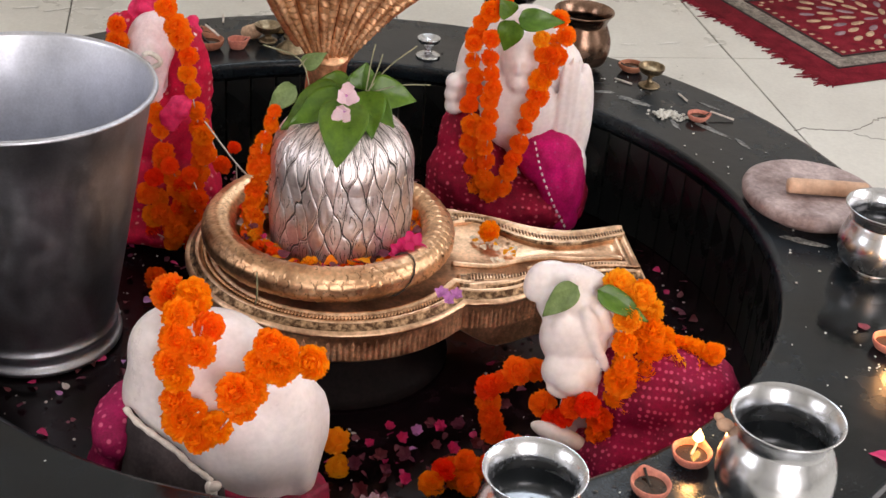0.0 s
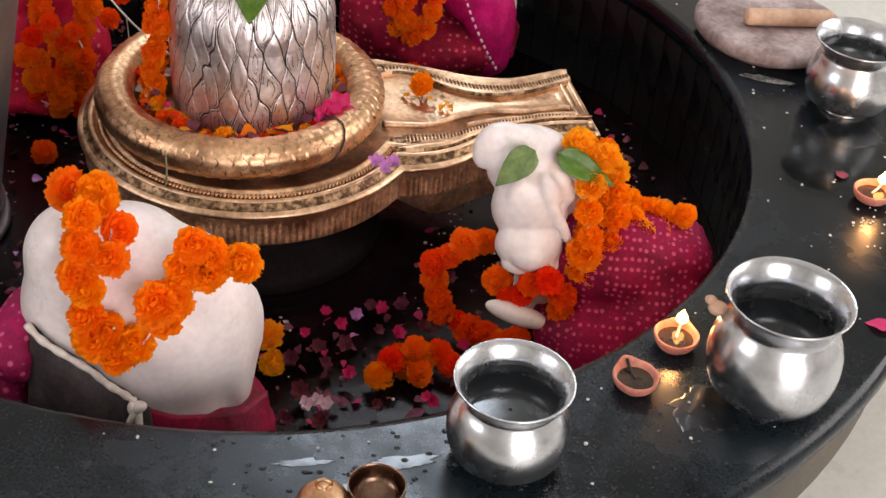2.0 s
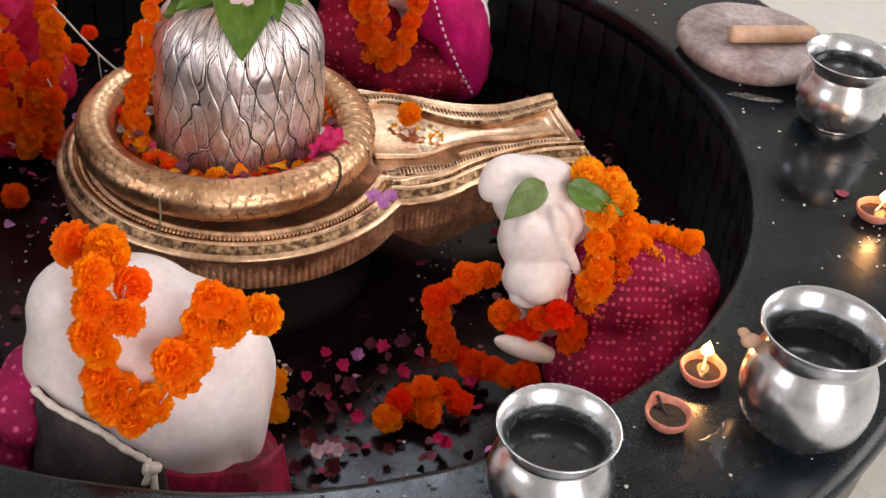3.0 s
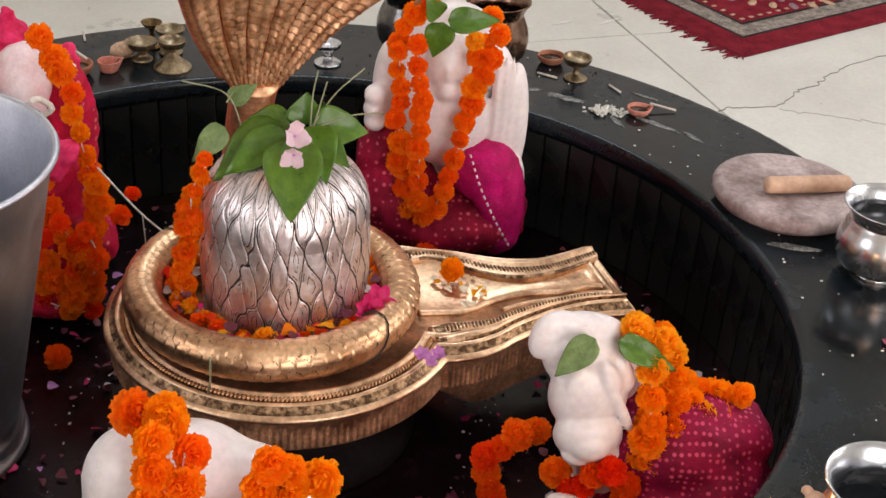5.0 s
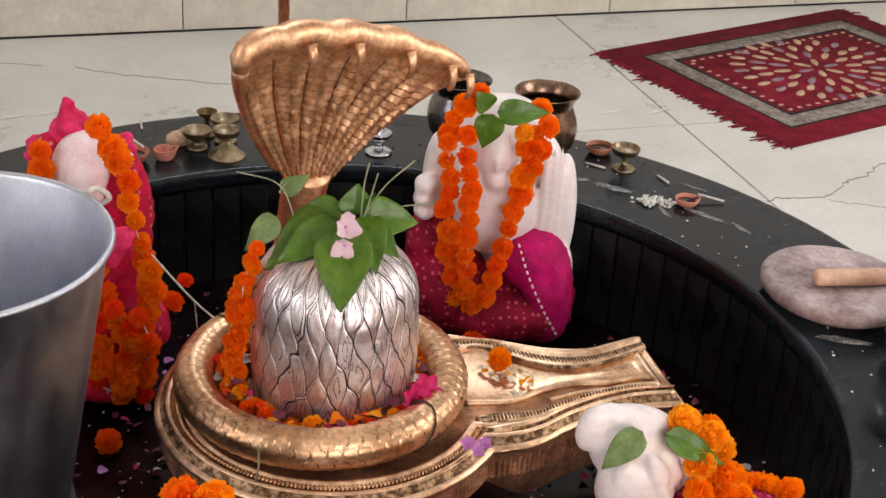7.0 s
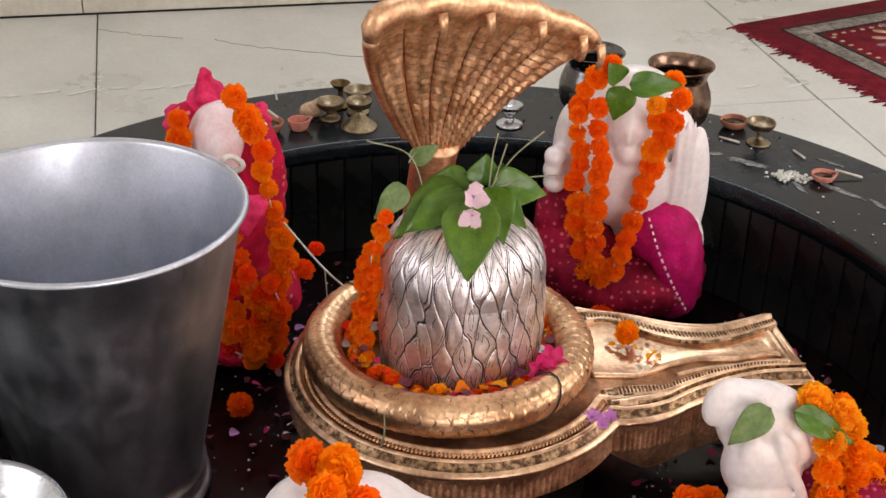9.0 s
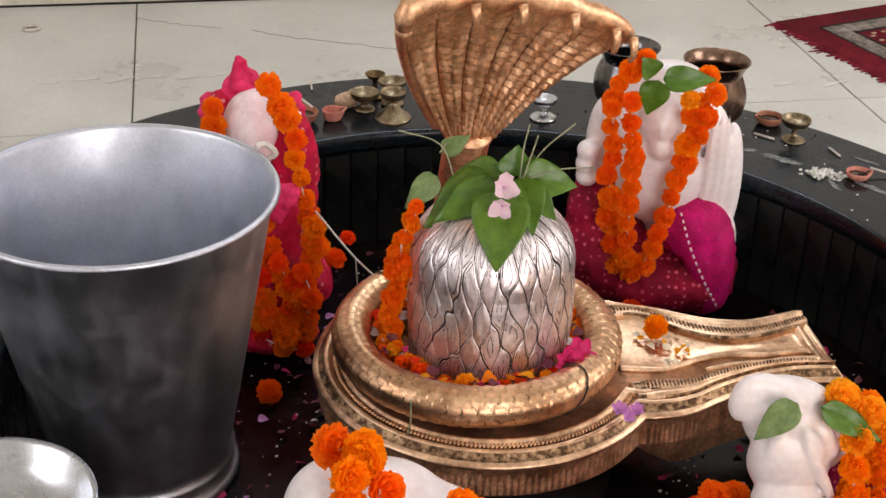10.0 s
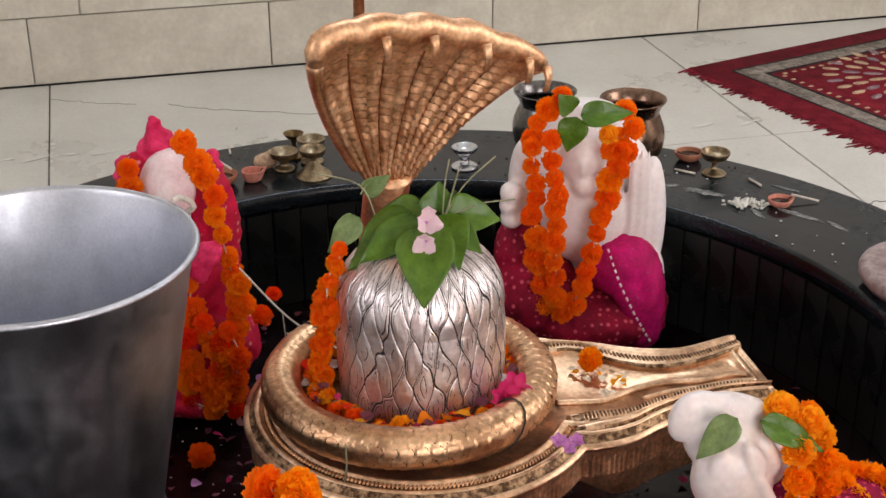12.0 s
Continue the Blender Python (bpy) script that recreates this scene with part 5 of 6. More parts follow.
# heap at the robe's foot, its shade painted with the red tone
garland([[(-0.37, 0.215, -0.05), (-0.345, 0.205, -0.09), (-0.35, 0.195, -0.13), (-0.375, 0.185, -0.17)], [(-0.40, 0.205, -0.07), (-0.41, 0.20, -0.11)], [(-0.33, 0.205, -0.055), (-0.315, 0.20, -0.09), (-0.32, 0.195, -0.125)], [(-0.395, 0.19, -0.175), (-0.35, 0.18, -0.185), (-0.32, 0.185, -0.185)]],
        "marigold heads heaped at the red robe's foot, coloured deep red for shade", size=0.0185, gap=2.1, seed=25, tone="red", facing=(0.1, -1, 0.5), mixed=0.2)
_fl = random.Random(77)
for k in range(44):
    a = _fl.uniform(0, 6.28)
    r = _fl.uniform(0.120, 0.146)
    ob = put_marigold(None, (LX - 0.008 + r * math.cos(a), LY + r * math.sin(a), -0.012 + _fl.uniform(0, 0.018)), _fl.uniform(0.009, 0.014), (_fl.uniform(-0.6, 0.6), -0.4, 1), _fl.choice(["orange", "red", "yellow", "red"]), _fl, "marigold_flower")
    tagged(ob, "small torn marigold head inside the coil", "flower", "torn marigolds in the coil")
# loose petals between lingam and coil, in the channel and on the basin floor
PETALS = {}


def petal_data(mat):
    if mat.name not in PETALS:
        bm = leaf_bm(1.0, 0.75, 0.2, 0.25, heart=0.1)
        me = bpy.data.meshes.new("petal")
        bm.to_mesh(me)
        bm.free()
        me.materials.append(mat)
        PETALS[mat.name] = me
    return PETALS[mat.name]


def scatter(name, label, n, spot, mats, size, seed, at):
    rnd = random.Random(seed)
    g = thing(name, at, label, "petals", kind="stuff")
    for _ in range(n):
        p = Vector(spot(rnd)) - g.location
        ob = new("petal", petal_data(rnd.choice(mats)))
        ob.parent = g
        s = rnd.uniform(*size)
        ob.matrix_basis = Matrix.Translation(p) @ Euler((rnd.uniform(-0.6, 0.6), rnd.uniform(-0.6, 0.6), rnd.uniform(0, 6.28))).to_matrix().to_4x4() @ Matrix.Diagonal((s, s, s, 1))
    return g


def ring_spot(rnd):
    a, r = rnd.uniform(0, 6.28), rnd.uniform(0.116, 0.158)
    return (LX - 0.008 + r * math.cos(a), LY - 0.004 + r * math.sin(a), -0.030 + rnd.uniform(0, 0.040))


def floor_spot(rnd):
    while True:
        a, r = rnd.uniform(0, 6.28), math.sqrt(rnd.uniform(0.06, 0.44))
        x, y = r * math.cos(a), r * math.sin(a)
        if math.hypot(x - LX, y - LY) > 0.235:
            return (x, y, BASIN_Z + 0.004)


scatter("petal_litter", "orange, maroon and pink petals heaped inside the coil", 460, ring_spot, [MARIGOLD, MARIGOLD_RED, MARIGOLD_RED, PETAL_MAROON, PETAL_MAROON, PETAL_MAROON, PETAL_MAGENTA, PETAL_WHITE, MARIGOLD_YELLOW], (0.012, 0.024), 1, (LX, LY, -0.043))
scatter("petal_litter", "wilted maroon and pale petals strewn on the wet basin floor", 620, floor_spot, [PETAL_MAROON] * 8 + [PETAL_MAGENTA, PETAL_MAGENTA, PETAL_PURPLE, PETAL_WHITE], (0.006, 0.019), 2, (0.3, -0.2, BASIN_Z))
scatter("petal_litter", "cream and yellow petals lying in the spout channel", 20, lambda r: (0.19 + r.uniform(0, 0.07), 0.02 + r.uniform(-0.01, 0.06), -0.034), [CREAM_PETAL, CREAM_PETAL, MARIGOLD_YELLOW], (0.008, 0.015), 3, (0.2, 0.04, -0.043))
scatter("petal_litter", "wet maroon and magenta petals drifted beside the marble statue", 46, lambda r: (0.17 + r.gauss(0, 0.07), -0.36 + r.gauss(0, 0.06), BASIN_Z + 0.005 + r.uniform(0, 0.008)), [PETAL_MAGENTA, PETAL_MAROON, PETAL_MAROON, PETAL_MAROON, PETAL_MAROON], (0.008, 0.018), 12, (0.17, -0.36, BASIN_Z))
for at, mt in [((0.42, 0.30, BASIN_Z + 0.01), PETAL_PURPLE), ((0.115, -0.435, BASIN_Z + 0.03), PETAL_PINK), ((0.10, -0.425, BASIN_Z + 0.015), PETAL_PINK), ((0.125, -0.42, BASIN_Z + 0.012), PETAL_PINK), ((0.15, -0.36, BASIN_Z + 0.012), PETAL_MAGENTA), ((0.15, -0.24, BASIN_Z + 0.01), PETAL_PURPLE), ((0.21, -0.27, BASIN_Z + 0.01), PETAL_MAGENTA), ((0.26, -0.40, BASIN_Z + 0.012), PETAL_MAGENTA), ((0.30, 0.33, -0.21), PETAL_WHITE), ((0.46, 0.34, BASIN_Z + 0.012), PETAL_PURPLE)]:
    blossom("wilted_flower", at, 0.017, mt, "wilted blossom lying on the wet basin floor", (0.3, -0.5, 1), 6, int(at[0] * 999), 1.0)

_wl = random.Random(91)
for k in range(26):
    x, y = 0.17 + _wl.gauss(0, 0.075), -0.33 + _wl.gauss(0, 0.085)
    if math.hypot(x - LX, y - LY) < 0.25 or math.hypot(x, y) > 0.64:
        continue
    blossom("wilted_flower", (x, y, BASIN_Z + 0.010), _wl.uniform(0.012, 0.022), _wl.choice([PETAL_MAROON, PETAL_MAROON, PETAL_MAROON, PETAL_MAROON, PETAL_MAGENTA]), "wilted blossom lying on the wet basin floor", (_wl.uniform(-0.5, 0.5), -0.5, 1), 6, k, 0.9)
for x, y, z, r in [(0.205, -0.342, 0.030, 0.019), (0.243, -0.352, 0.018, 0.020), (0.268, -0.315, 0.026, 0.018), (0.215, -0.318, 0.016, 0.018), (0.235, -0.330, 0.044, 0.018)]:
    tagged(put_marigold(None, (x, y, BASIN_Z + z), r, (_wl.uniform(-0.5, 0.5), -0.6, 1), _wl.choice(["deep", "red"]), _wl, "marigold_flower"), "torn orange marigold heaped on the wet basin floor", "flower")

# ---- vessels ----
def lota(at, rim, height, mat, label, water=True, name="steel_pot", belly=1.04, rz=0, foot=0.55, water_z=0.62, group=""):
    """A round-bellied water pot with a flared lip."""
    t = thing(name, at, label, "pot", group=group, rz=rz)
    r, h = rim, height
    outer = [(r * foot, 0), (r * foot * 1.02, 0.004), (r * foot * 0.96, 0.007), (r * belly * 0.86, h * 0.14), (r * belly * 0.97, h * 0.28), (r * belly, h * 0.42), (r * belly * 0.97, h * 0.55),
             (r * belly * 0.88, h * 0.68), (r * 0.82, h * 0.76), (r * 0.80, h * 0.80), (r * 0.83, h * 0.86), (r * 0.91, h * 0.94), (r * 0.985, h * 0.985), (r, h), (r * 0.992, h * 1.012), (r * 0.965, h * 1.008)]
    inner = [(r * 0.88, h * 0.95), (r * 0.785, h * 0.86), (r * 0.76, h * 0.80), (r * 0.78, h * 0.75), (r * belly * 0.84, h * 0.66), (r * belly * 0.93, h * 0.5), (r * belly * 0.92, h * 0.3), (r * belly * 0.7, h * 0.1), (r * 0.3, h * 0.05)]
    prof = smooth_profile(outer) + inner
    bm = lathe(prof, 72, cap0=True)
    body = part("body", bm, mat, t)
    if water:
        wz = h * water_z
        wr = r * belly * 0.875
        part("water", lathe([(wr, wz), (wr * 0.5, wz), (0.002, wz)], 48), WATER, body, "still dark water")
    return t


def smooth_profile(p, steps=4):
    q = smooth_path([(r, 0, z) for r, z in p], steps)
    return [(v.x, v.z) for v in q]


lota((0.331, -0.692, 0), 0.0605, 0.106, STEEL, "polished steel water pot with a flared lip on the rim", name="steel_pot")
_rp = lota((0.618, -0.568, 0), 0.068, 0.138, STEEL, "large polished steel water pot on the rim", name="steel_pot", belly=1.06)
_dab = blob(blob(bmesh.new(), (-0.066, 0.022, 0.098), (0.012, 0.007, 0.009), ry=20, seg=12), (-0.074, 0.026, 0.105), (0.008, 0.005, 0.006), ry=40, seg=10)
part("paste_dab", _dab, SANDALWOOD, _rp, "dried sandal paste dab")
lota((0.838, 0.072, 0), 0.066, 0.112, STEEL, "round steel water pot beside the grinding stone", name="steel_pot", belly=0.98, water_z=0.7)
lota((0.331, 0.790, 0), 0.062, 0.123, COPPER_POT, "dark copper water pot on the far rim", name="copper_pot", belly=1.0, water_z=0.55)
lota((0.170, 0.835, 0), 0.060, 0.122, STEEL_DARK, "dull dark steel water pot on the far rim", name="steel_pot", belly=1.02)

# bucket standing in the basin
bucket = thing("bucket", (-0.505, -0.094, BASIN_Z), "large scuffed stainless steel bucket standing in the basin", "bucket")
BH, BR, BB = 0.222 - BASIN_Z, 0.2045, 0.127
_pr = [(BB - 0.012, 0.0), (BB + 0.006, 0.0), (BB + 0.010, 0.003), (BB + 0.010, 0.009), (BB + 0.006, 0.012), (BB + 0.001, 0.016), (BB + 0.0005, 0.026), (BB + 0.004, 0.030), (BB + 0.006, 0.034), (BB + 0.004, 0.038), (BB - 0.001, 0.042), (BB + 0.002, 0.055)]
_pr += [(BB + 0.002 + (BR - BB - 0.006) * t, 0.055 + (BH - 0.063) * t) for t in (0.25, 0.5, 0.75, 1.0)]
_pr += [(BR + 0.003, BH - 0.006), (BR + 0.005, BH - 0.002), (BR + 0.003, BH + 0.002), (BR - 0.002, BH + 0.002), (BR - 0.004, BH - 0.003)]
_pr += [(BR - 0.006 - (BR - BB) * t, BH - 0.008 - (BH - 0.045) * t) for t in (0.0, 0.25, 0.5, 0.75, 1.0)]
_bm = lathe(_pr, 110, cap1=True)
part("shell", _bm, STEEL_OLD, bucket, "scratched steel shell with a rolled lip")
for sgn in (1, -1):
    a = radians(44 if sgn > 0 else 224)
    c = Vector((BR * math.cos(a), BR * math.sin(a), BH - 0.012))
    d = Vector((math.cos(a), math.sin(a), 0))
    tng = Vector((-math.sin(a), math.cos(a), 0))
    ear = part("ear", box((0.034, 0.006, 0.026), c + d * 0.004, bevel=0.002, turn=Matrix.Rotation(a - math.pi / 2, 4, 'Z')), STEEL, bucket, "riveted steel ear")
    loop = [c + d * (0.004 + 0.026 * math.sin(math.pi * k / 10)) + tng * 0.006 * math.sin(k) + Vector((0, 0, 0.016 * math.cos(math.pi * k / 10) + 0.004)) for k in range(11)]
    part("ear_loop", tube(loop, 0.0042, 8), WHITE_CORD, ear, "pale cord loop tied to the ear")
# bail handle, lying down on the far side of the lip
_hp = []
for k in range(31):
    g = radians(44) + math.pi * k / 30
    _hp.append(Vector(((BR + 0.010) * math.cos(g), (BR + 0.010) * math.sin(g), BH - 0.014 - 0.075 * math.sin(math.pi * k / 30))))
part("bail", tube(_hp, 0.0035, 8), STEEL, bucket, "thin steel bail folded down")

# steel dish on the near left of the rim
dish = thing("steel_dish", (-0.530, -0.525, 0), "shallow polished steel dish on the rim", "dish")
part("body", lathe([(0.06, 0), (0.085, 0.002), (0.11, 0.022), (0.118, 0.046), (0.122, 0.048), (0.121, 0.051), (0.115, 0.047), (0.106, 0.024), (0.08, 0.007), (0.002, 0.006)], 72), STEEL, dish)

# grinding stone and sandalwood stick
slab = thing("grinding_stone", (0.752, 0.256, 0), "round mauve-grey sandalwood grinding stone with worn edges", "stone")
_pr = [(0.085, 0.0), (0.092, 0.004), (0.095, 0.012), (0.110, 0.014), (0.117, 0.022), (0.118, 0.032), (0.115, 0.039), (0.107, 0.0425), (0.085, 0.041), (0.05, 0.0395), (0.002, 0.039)]
part("disc", lathe(_pr, 72, wobble=0.006, phase=0.7), STONE, slab)
_sp = [Vector((0.706, 0.229, 0.0545)), Vector((0.712, 0.2297, 0.0545)), Vector((0.80, 0.240, 0.0545)), Vector((0.838, 0.245, 0.0545)), Vector((0.842, 0.2455, 0.0545))]
solo("sandalwood_stick", tube(_sp, [0.0115, 0.0135, 0.0138, 0.013, 0.011], 14), SANDALWOOD, "pale pinkish sandalwood stick lying on the grinding stone", "stick")


# ---- lamps and small vessels on the rim ----
def diya(at, r, label, mat, lit=False, rz=0, oil=True, group="clay lamps", h=0.5):
    t = thing("clay_lamp", at, label, "lamp", group=group, rz=rz)
    bm = lathe(smooth_profile([(r * 0.5, 0), (r * 0.78, r * 0.14), (r * 0.97, r * (h - 0.05)), (r, r * (h + 0.16)), (r * 0.94, r * (h + 0.20)), (r * 0.86, r * (h + 0.12)), (r * 0.7, r * 0.3), (r * 0.2, r * 0.2)], 3), 36, cap0=True, cap1=True, wobble=0.012, phase=at[0] * 9)
    for v in bm.verts:      # pinched spout
        a = math.atan2(v.co.y, v.co.x)
        k = max(0.0, math.cos(a)) ** 10 * max(0.0, (v.co.z / (r * 0.6)))
        v.co.x += k * r * 0.22
        v.co.z += k * r * 0.06
    bowl = part("bowl", bm, mat, t)
    if oil:
        part("oil", lathe([(r * 0.80, r * 0.42), (r * 0.4, r * 0.42), (0.001, r * 0.42)], 24), OIL, bowl, "dark oil")
    wick = tube(smooth_path([(0, 0, r * 0.42), (r * 0.5, 0, r * 0.5), (r * 0.98, 0, r * (h + 0.26))], 4), r * 0.07, 6)
    wick = part("wick", wick, CHAR if not lit else WHITE_CORD, t, "charred cotton wick")
    if lit:
        bm = lathe([(0.0008, 0), (0.0042, 0.003), (0.0062, 0.008), (0.0058, 0.014), (0.0036, 0.022), (0.0016, 0.029), (0.0004, 0.035)], 14, cap0=True, cap1=True)
        bmesh.ops.scale(bm, vec=(1.15, 1.15, 0.55), verts=bm.verts)
        bmesh.ops.translate(bm, vec=(r * 0.85, 0, r * (h + 0.2)), verts=bm.verts)
        part("flame", bm, FLAME, wick, "small bright yellow flame")
        data = bpy.data.lights.new("lamp_flame", 'POINT')
        data.energy, data.color, data.shadow_soft_size = 0.42, (1.0, 0.5, 0.17), 0.008
        lamp = new("lamp_flame", data)
        lamp.location = Vector(at) + Matrix.Rotation(radians(rz), 3, 'Z') @ Vector((r * 0.85, 0, r * (h + 0.2) + 0.045))
    return t


diya((0.527, -0.498, 0), 0.026, "small lit clay lamp glowing on the wet rim", CLAY_PINK, True, 70)
diya((0.475, -0.572, 0), 0.0255, "small unlit clay lamp on the wet rim", CLAY_PINK, False, 110, oil=True)
diya((0.826, -0.168, 0), 0.0255, "small lit red clay lamp on the rim", CLAY_PINK, True, 45)
diya((-0.421, 0.655, 0), 0.031, "wide dark clay lamp with a burnt wick", CLAY, False, 140)
diya((-0.366, 0.672, 0), 0.0195, "tiny rose clay cup on the far rim", CLAY_PINK, False, 20, oil=False, h=0.9)
diya((0.574, 0.583, 0), 0.021, "small clay lamp with pale oil beside spilt ash", CLAY_PINK, False, 10)
diya((0.443, 0.798, 0), 0.025, "small dark clay lamp on the far rim", CLAY, False, 200)
diya((-0.443, 0.70, 0), 0.024, "small dark clay lamp on the far rim", CLAY, False, 120)


def turned(name, at, profile, mat, label, category, n=36, group=""):
    t = thing(name, at, label, category, group=group)
    part("body", lathe(smooth_profile(profile, 4), n, cap0=True), mat, t)
    return t


GOBLET = [(0.021, 0), (0.022, 0.003), (0.014, 0.007), (0.006, 0.012), (0.005, 0.020), (0.008, 0.025), (0.020, 0.030), (0.026, 0.038), (0.027, 0.044), (0.025, 0.044), (0.018, 0.035), (0.003, 0.031)]
turned("oil_lamp", (0.020, 0.748, 0), [(0.024, 0), (0.025, 0.004), (0.017, 0.009), (0.008, 0.014), (0.009, 0.022), (0.014, 0.027), (0.022, 0.034), (0.024, 0.041), (0.022, 0.041), (0.012, 0.034), (0.002, 0.032)], STEEL, "small polished steel footed lamp on the far rim", "lamp")
turned("oil_lamp", (0.480, 0.728, 0), GOBLET, BRASS_OLD, "small brass footed lamp on the far rim", "lamp")
turned("oil_lamp", (-0.257, 0.700, 0), [(0.034, 0), (0.033, 0.004), (0.022, 0.013), (0.010, 0.024), (0.005, 0.031), (0.010, 0.036), (0.022, 0.043), (0.024, 0.0545), (0.021, 0.049), (0.008, 0.042), (0.002, 0.042)], BRASS_OLD, "brass lamp with a spreading foot", "lamp")
turned("oil_lamp", (-0.315, 0.728, 0), [(0.018, 0), (0.019, 0.004), (0.008, 0.010), (0.010, 0.018), (0.024, 0.026), (0.027, 0.036), (0.025, 0.037), (0.012, 0.028), (0.002, 0.026)], BRASS_OLD, "tarnished brass cup lamp", "lamp")
turned("oil_lamp", (-0.268, 0.765, 0), [(0.02, 0), (0.021, 0.005), (0.008, 0.012), (0.007, 0.028), (0.014, 0.034), (0.025, 0.042), (0.027, 0.048), (0.025, 0.048), (0.012, 0.039), (0.002, 0.038)], BRASS_OLD, "taller tarnished brass lamp", "lamp")
turned("oil_lamp", (-0.305, 0.79, 0), [(0.016, 0), (0.017, 0.004), (0.006, 0.010), (0.005, 0.036), (0.012, 0.040), (0.019, 0.048), (0.018, 0.049), (0.006, 0.042), (0.001, 0.042)], BRASS_DARK, "dark slender brass lamp", "lamp")
_bm = bmesh.new()
blob(_bm, (-0.352, 0.735, 0.014), (0.024, 0.018, 0.015), rz=30)
blob(_bm, (-0.338, 0.742, 0.02), (0.012, 0.012, 0.016), rz=10)
folds(fused(solo("lemon_half", _bm, RUG_CREAM, "squeezed pale yellow lemon half on the rim", "fruit"), 0.003, 2), 0.006, 0.012)
cup = turned("copper_cup", (0.205, -0.775, 0), [(0.015, 0), (0.020, 0.003), (0.0265, 0.018), (0.0285, 0.032), (0.0265, 0.032), (0.022, 0.016), (0.003, 0.008)], COPPER_POT, "small dark copper cup on the near rim", "cup")
bell = turned("brass_bell", (0.155, -0.79, 0), [(0.026, 0), (0.029, 0.004), (0.028, 0.014), (0.024, 0.026), (0.016, 0.034), (0.006, 0.038), (0.001, 0.039)], BRASS, "small round brass bell standing beside the copper cup", "bell")
part("loop", tube([(0.007 * math.cos(a), 0, 0.044 + 0.007 * math.sin(a)) for a in [k * 0.7 for k in range(10)]], 0.002, 6), BRASS, bell)
# spilt ash, matches and crumbs
_bm = bmesh.new()
_r = random.Random(7)
for _ in range(150):
    _s = _r.uniform(0.0015, 0.0055)
    blob(_bm, (0.514 + _r.gauss(0, 0.016), 0.586 + _r.gauss(0, 0.009), 0.001 + _r.uniform(0, 0.005)), (_s, _s * _r.uniform(0.5, 1), _s * 0.6), rz=_r.uniform(0, 180), seg=6)
solo("ash_heap", _bm, ASH, "crumbly heap of white ash spilt on the rim", "ash", kind="stuff")
for a, b in [((0.540, 0.70, 0.003), (0.556, 0.668, 0.003)), ((0.598, 0.606, 0.012), (0.645, 0.598, 0.004)), ((0.41, 0.742, 0.003), (0.445, 0.722, 0.003)), ((-0.40, 0.655, 0.03), (-0.437, 0.69, 0.036)), ((-0.44, 0.84, 0.003), (-0.43, 0.80, 0.003))]:
    solo("matchstick", tube([a, Vector(a).lerp(Vector(b), 0.5), b], 0.0022, 6), WHITE_CORD, "pale wooden stick lying on the rim", "matchstick", group="matchsticks")


def rim_spot(rnd):
    a = rnd.uniform(-2.4, 1.2)
    r = rnd.uniform(R_IN + 0.02, R_OUT - 0.02)
    return (r * math.cos(a), r * math.sin(a), 0.0015)


def crumbs(name, label, n, spot, mat, size, seed):
    rnd = random.Random(seed)
    bm = bmesh.new()
    for _ in range(n):
        s = rnd.uniform(*size)
        blob(bm, spot(rnd), (s, s * rnd.uniform(0.4, 1), s * 0.35), rz=rnd.uniform(0, 180), seg=6)
    return solo(name, bm, mat, label, "crumbs", kind="stuff")


crumbs("rice_grains", "scattered rice grains and pale crumbs on the rim", 130, rim_spot, ASH, (0.0012, 0.0030), 5)
crumbs("rice_grains", "scattered rice grains on the wet basin floor", 420, floor_spot, PETAL_WHITE, (0.0012, 0.0035), 6)
crumbs("rice_grains", "rice grains fallen near the lit lamp", 34, lambda r: (0.83 + r.gauss(0, 0.025), -0.225 + r.gauss(0, 0.03), 0.0015), ASH, (0.0012, 0.003), 8)
crumbs("lamp_soot", "dark crumbs and soot on the far rim", 60, lambda r: (r.uniform(-0.5, 0.6), 0.80 + r.uniform(-0.08, 0.08) - 0.12 * abs(r.uniform(-1, 1)), 0.0015), CHAR, (0.0012, 0.003), 9)
# smears of dried paste and drops of water on the rim


def smear(name, at, rx, ry, rz, mat, label, seed, z=0.0009):
    rnd = random.Random(seed)
    bm = bmesh.new()
    n = 40
    ring = []
    for i in range(n):
        a = 2 * math.pi * i / n
        k = 0.7 + 0.35 * noise.noise(Vector((math.cos(a) * 2 + seed, math.sin(a) * 2, 0))) + 0.2 * noise.noise(Vector((math.cos(a) * 6, math.sin(a) * 6 + seed, 3)))
        ring.append((rx * k * math.cos(a), ry * k * math.sin(a)))
    skin(bm, [[(x, y, 0) for x, y in ring], [(x * 0.93, y * 0.93, z) for x, y in ring]], True, False, True)
    ob = solo(name, bm, mat, label, "stain", kind="stuff", smooth=False)
    ob.matrix_world = pose(at[0], at[1], 0.0002, 0, 0, rz)
    return ob


PASTE = material("dried_paste", (0.06, 0.065, 0.065), (0.34, 0.34, 0.32), rough=0.7, scale=60, fine=0.5, fine_scale=250, contrast=(0.4, 0.75))
PUDDLE = material("water_film", (0.006, 0.008, 0.010), (0.014, 0.018, 0.022), rough=0.20, spec=0.5, scale=30, rough_var=0.10, bump=0.22, bump_scale=60)
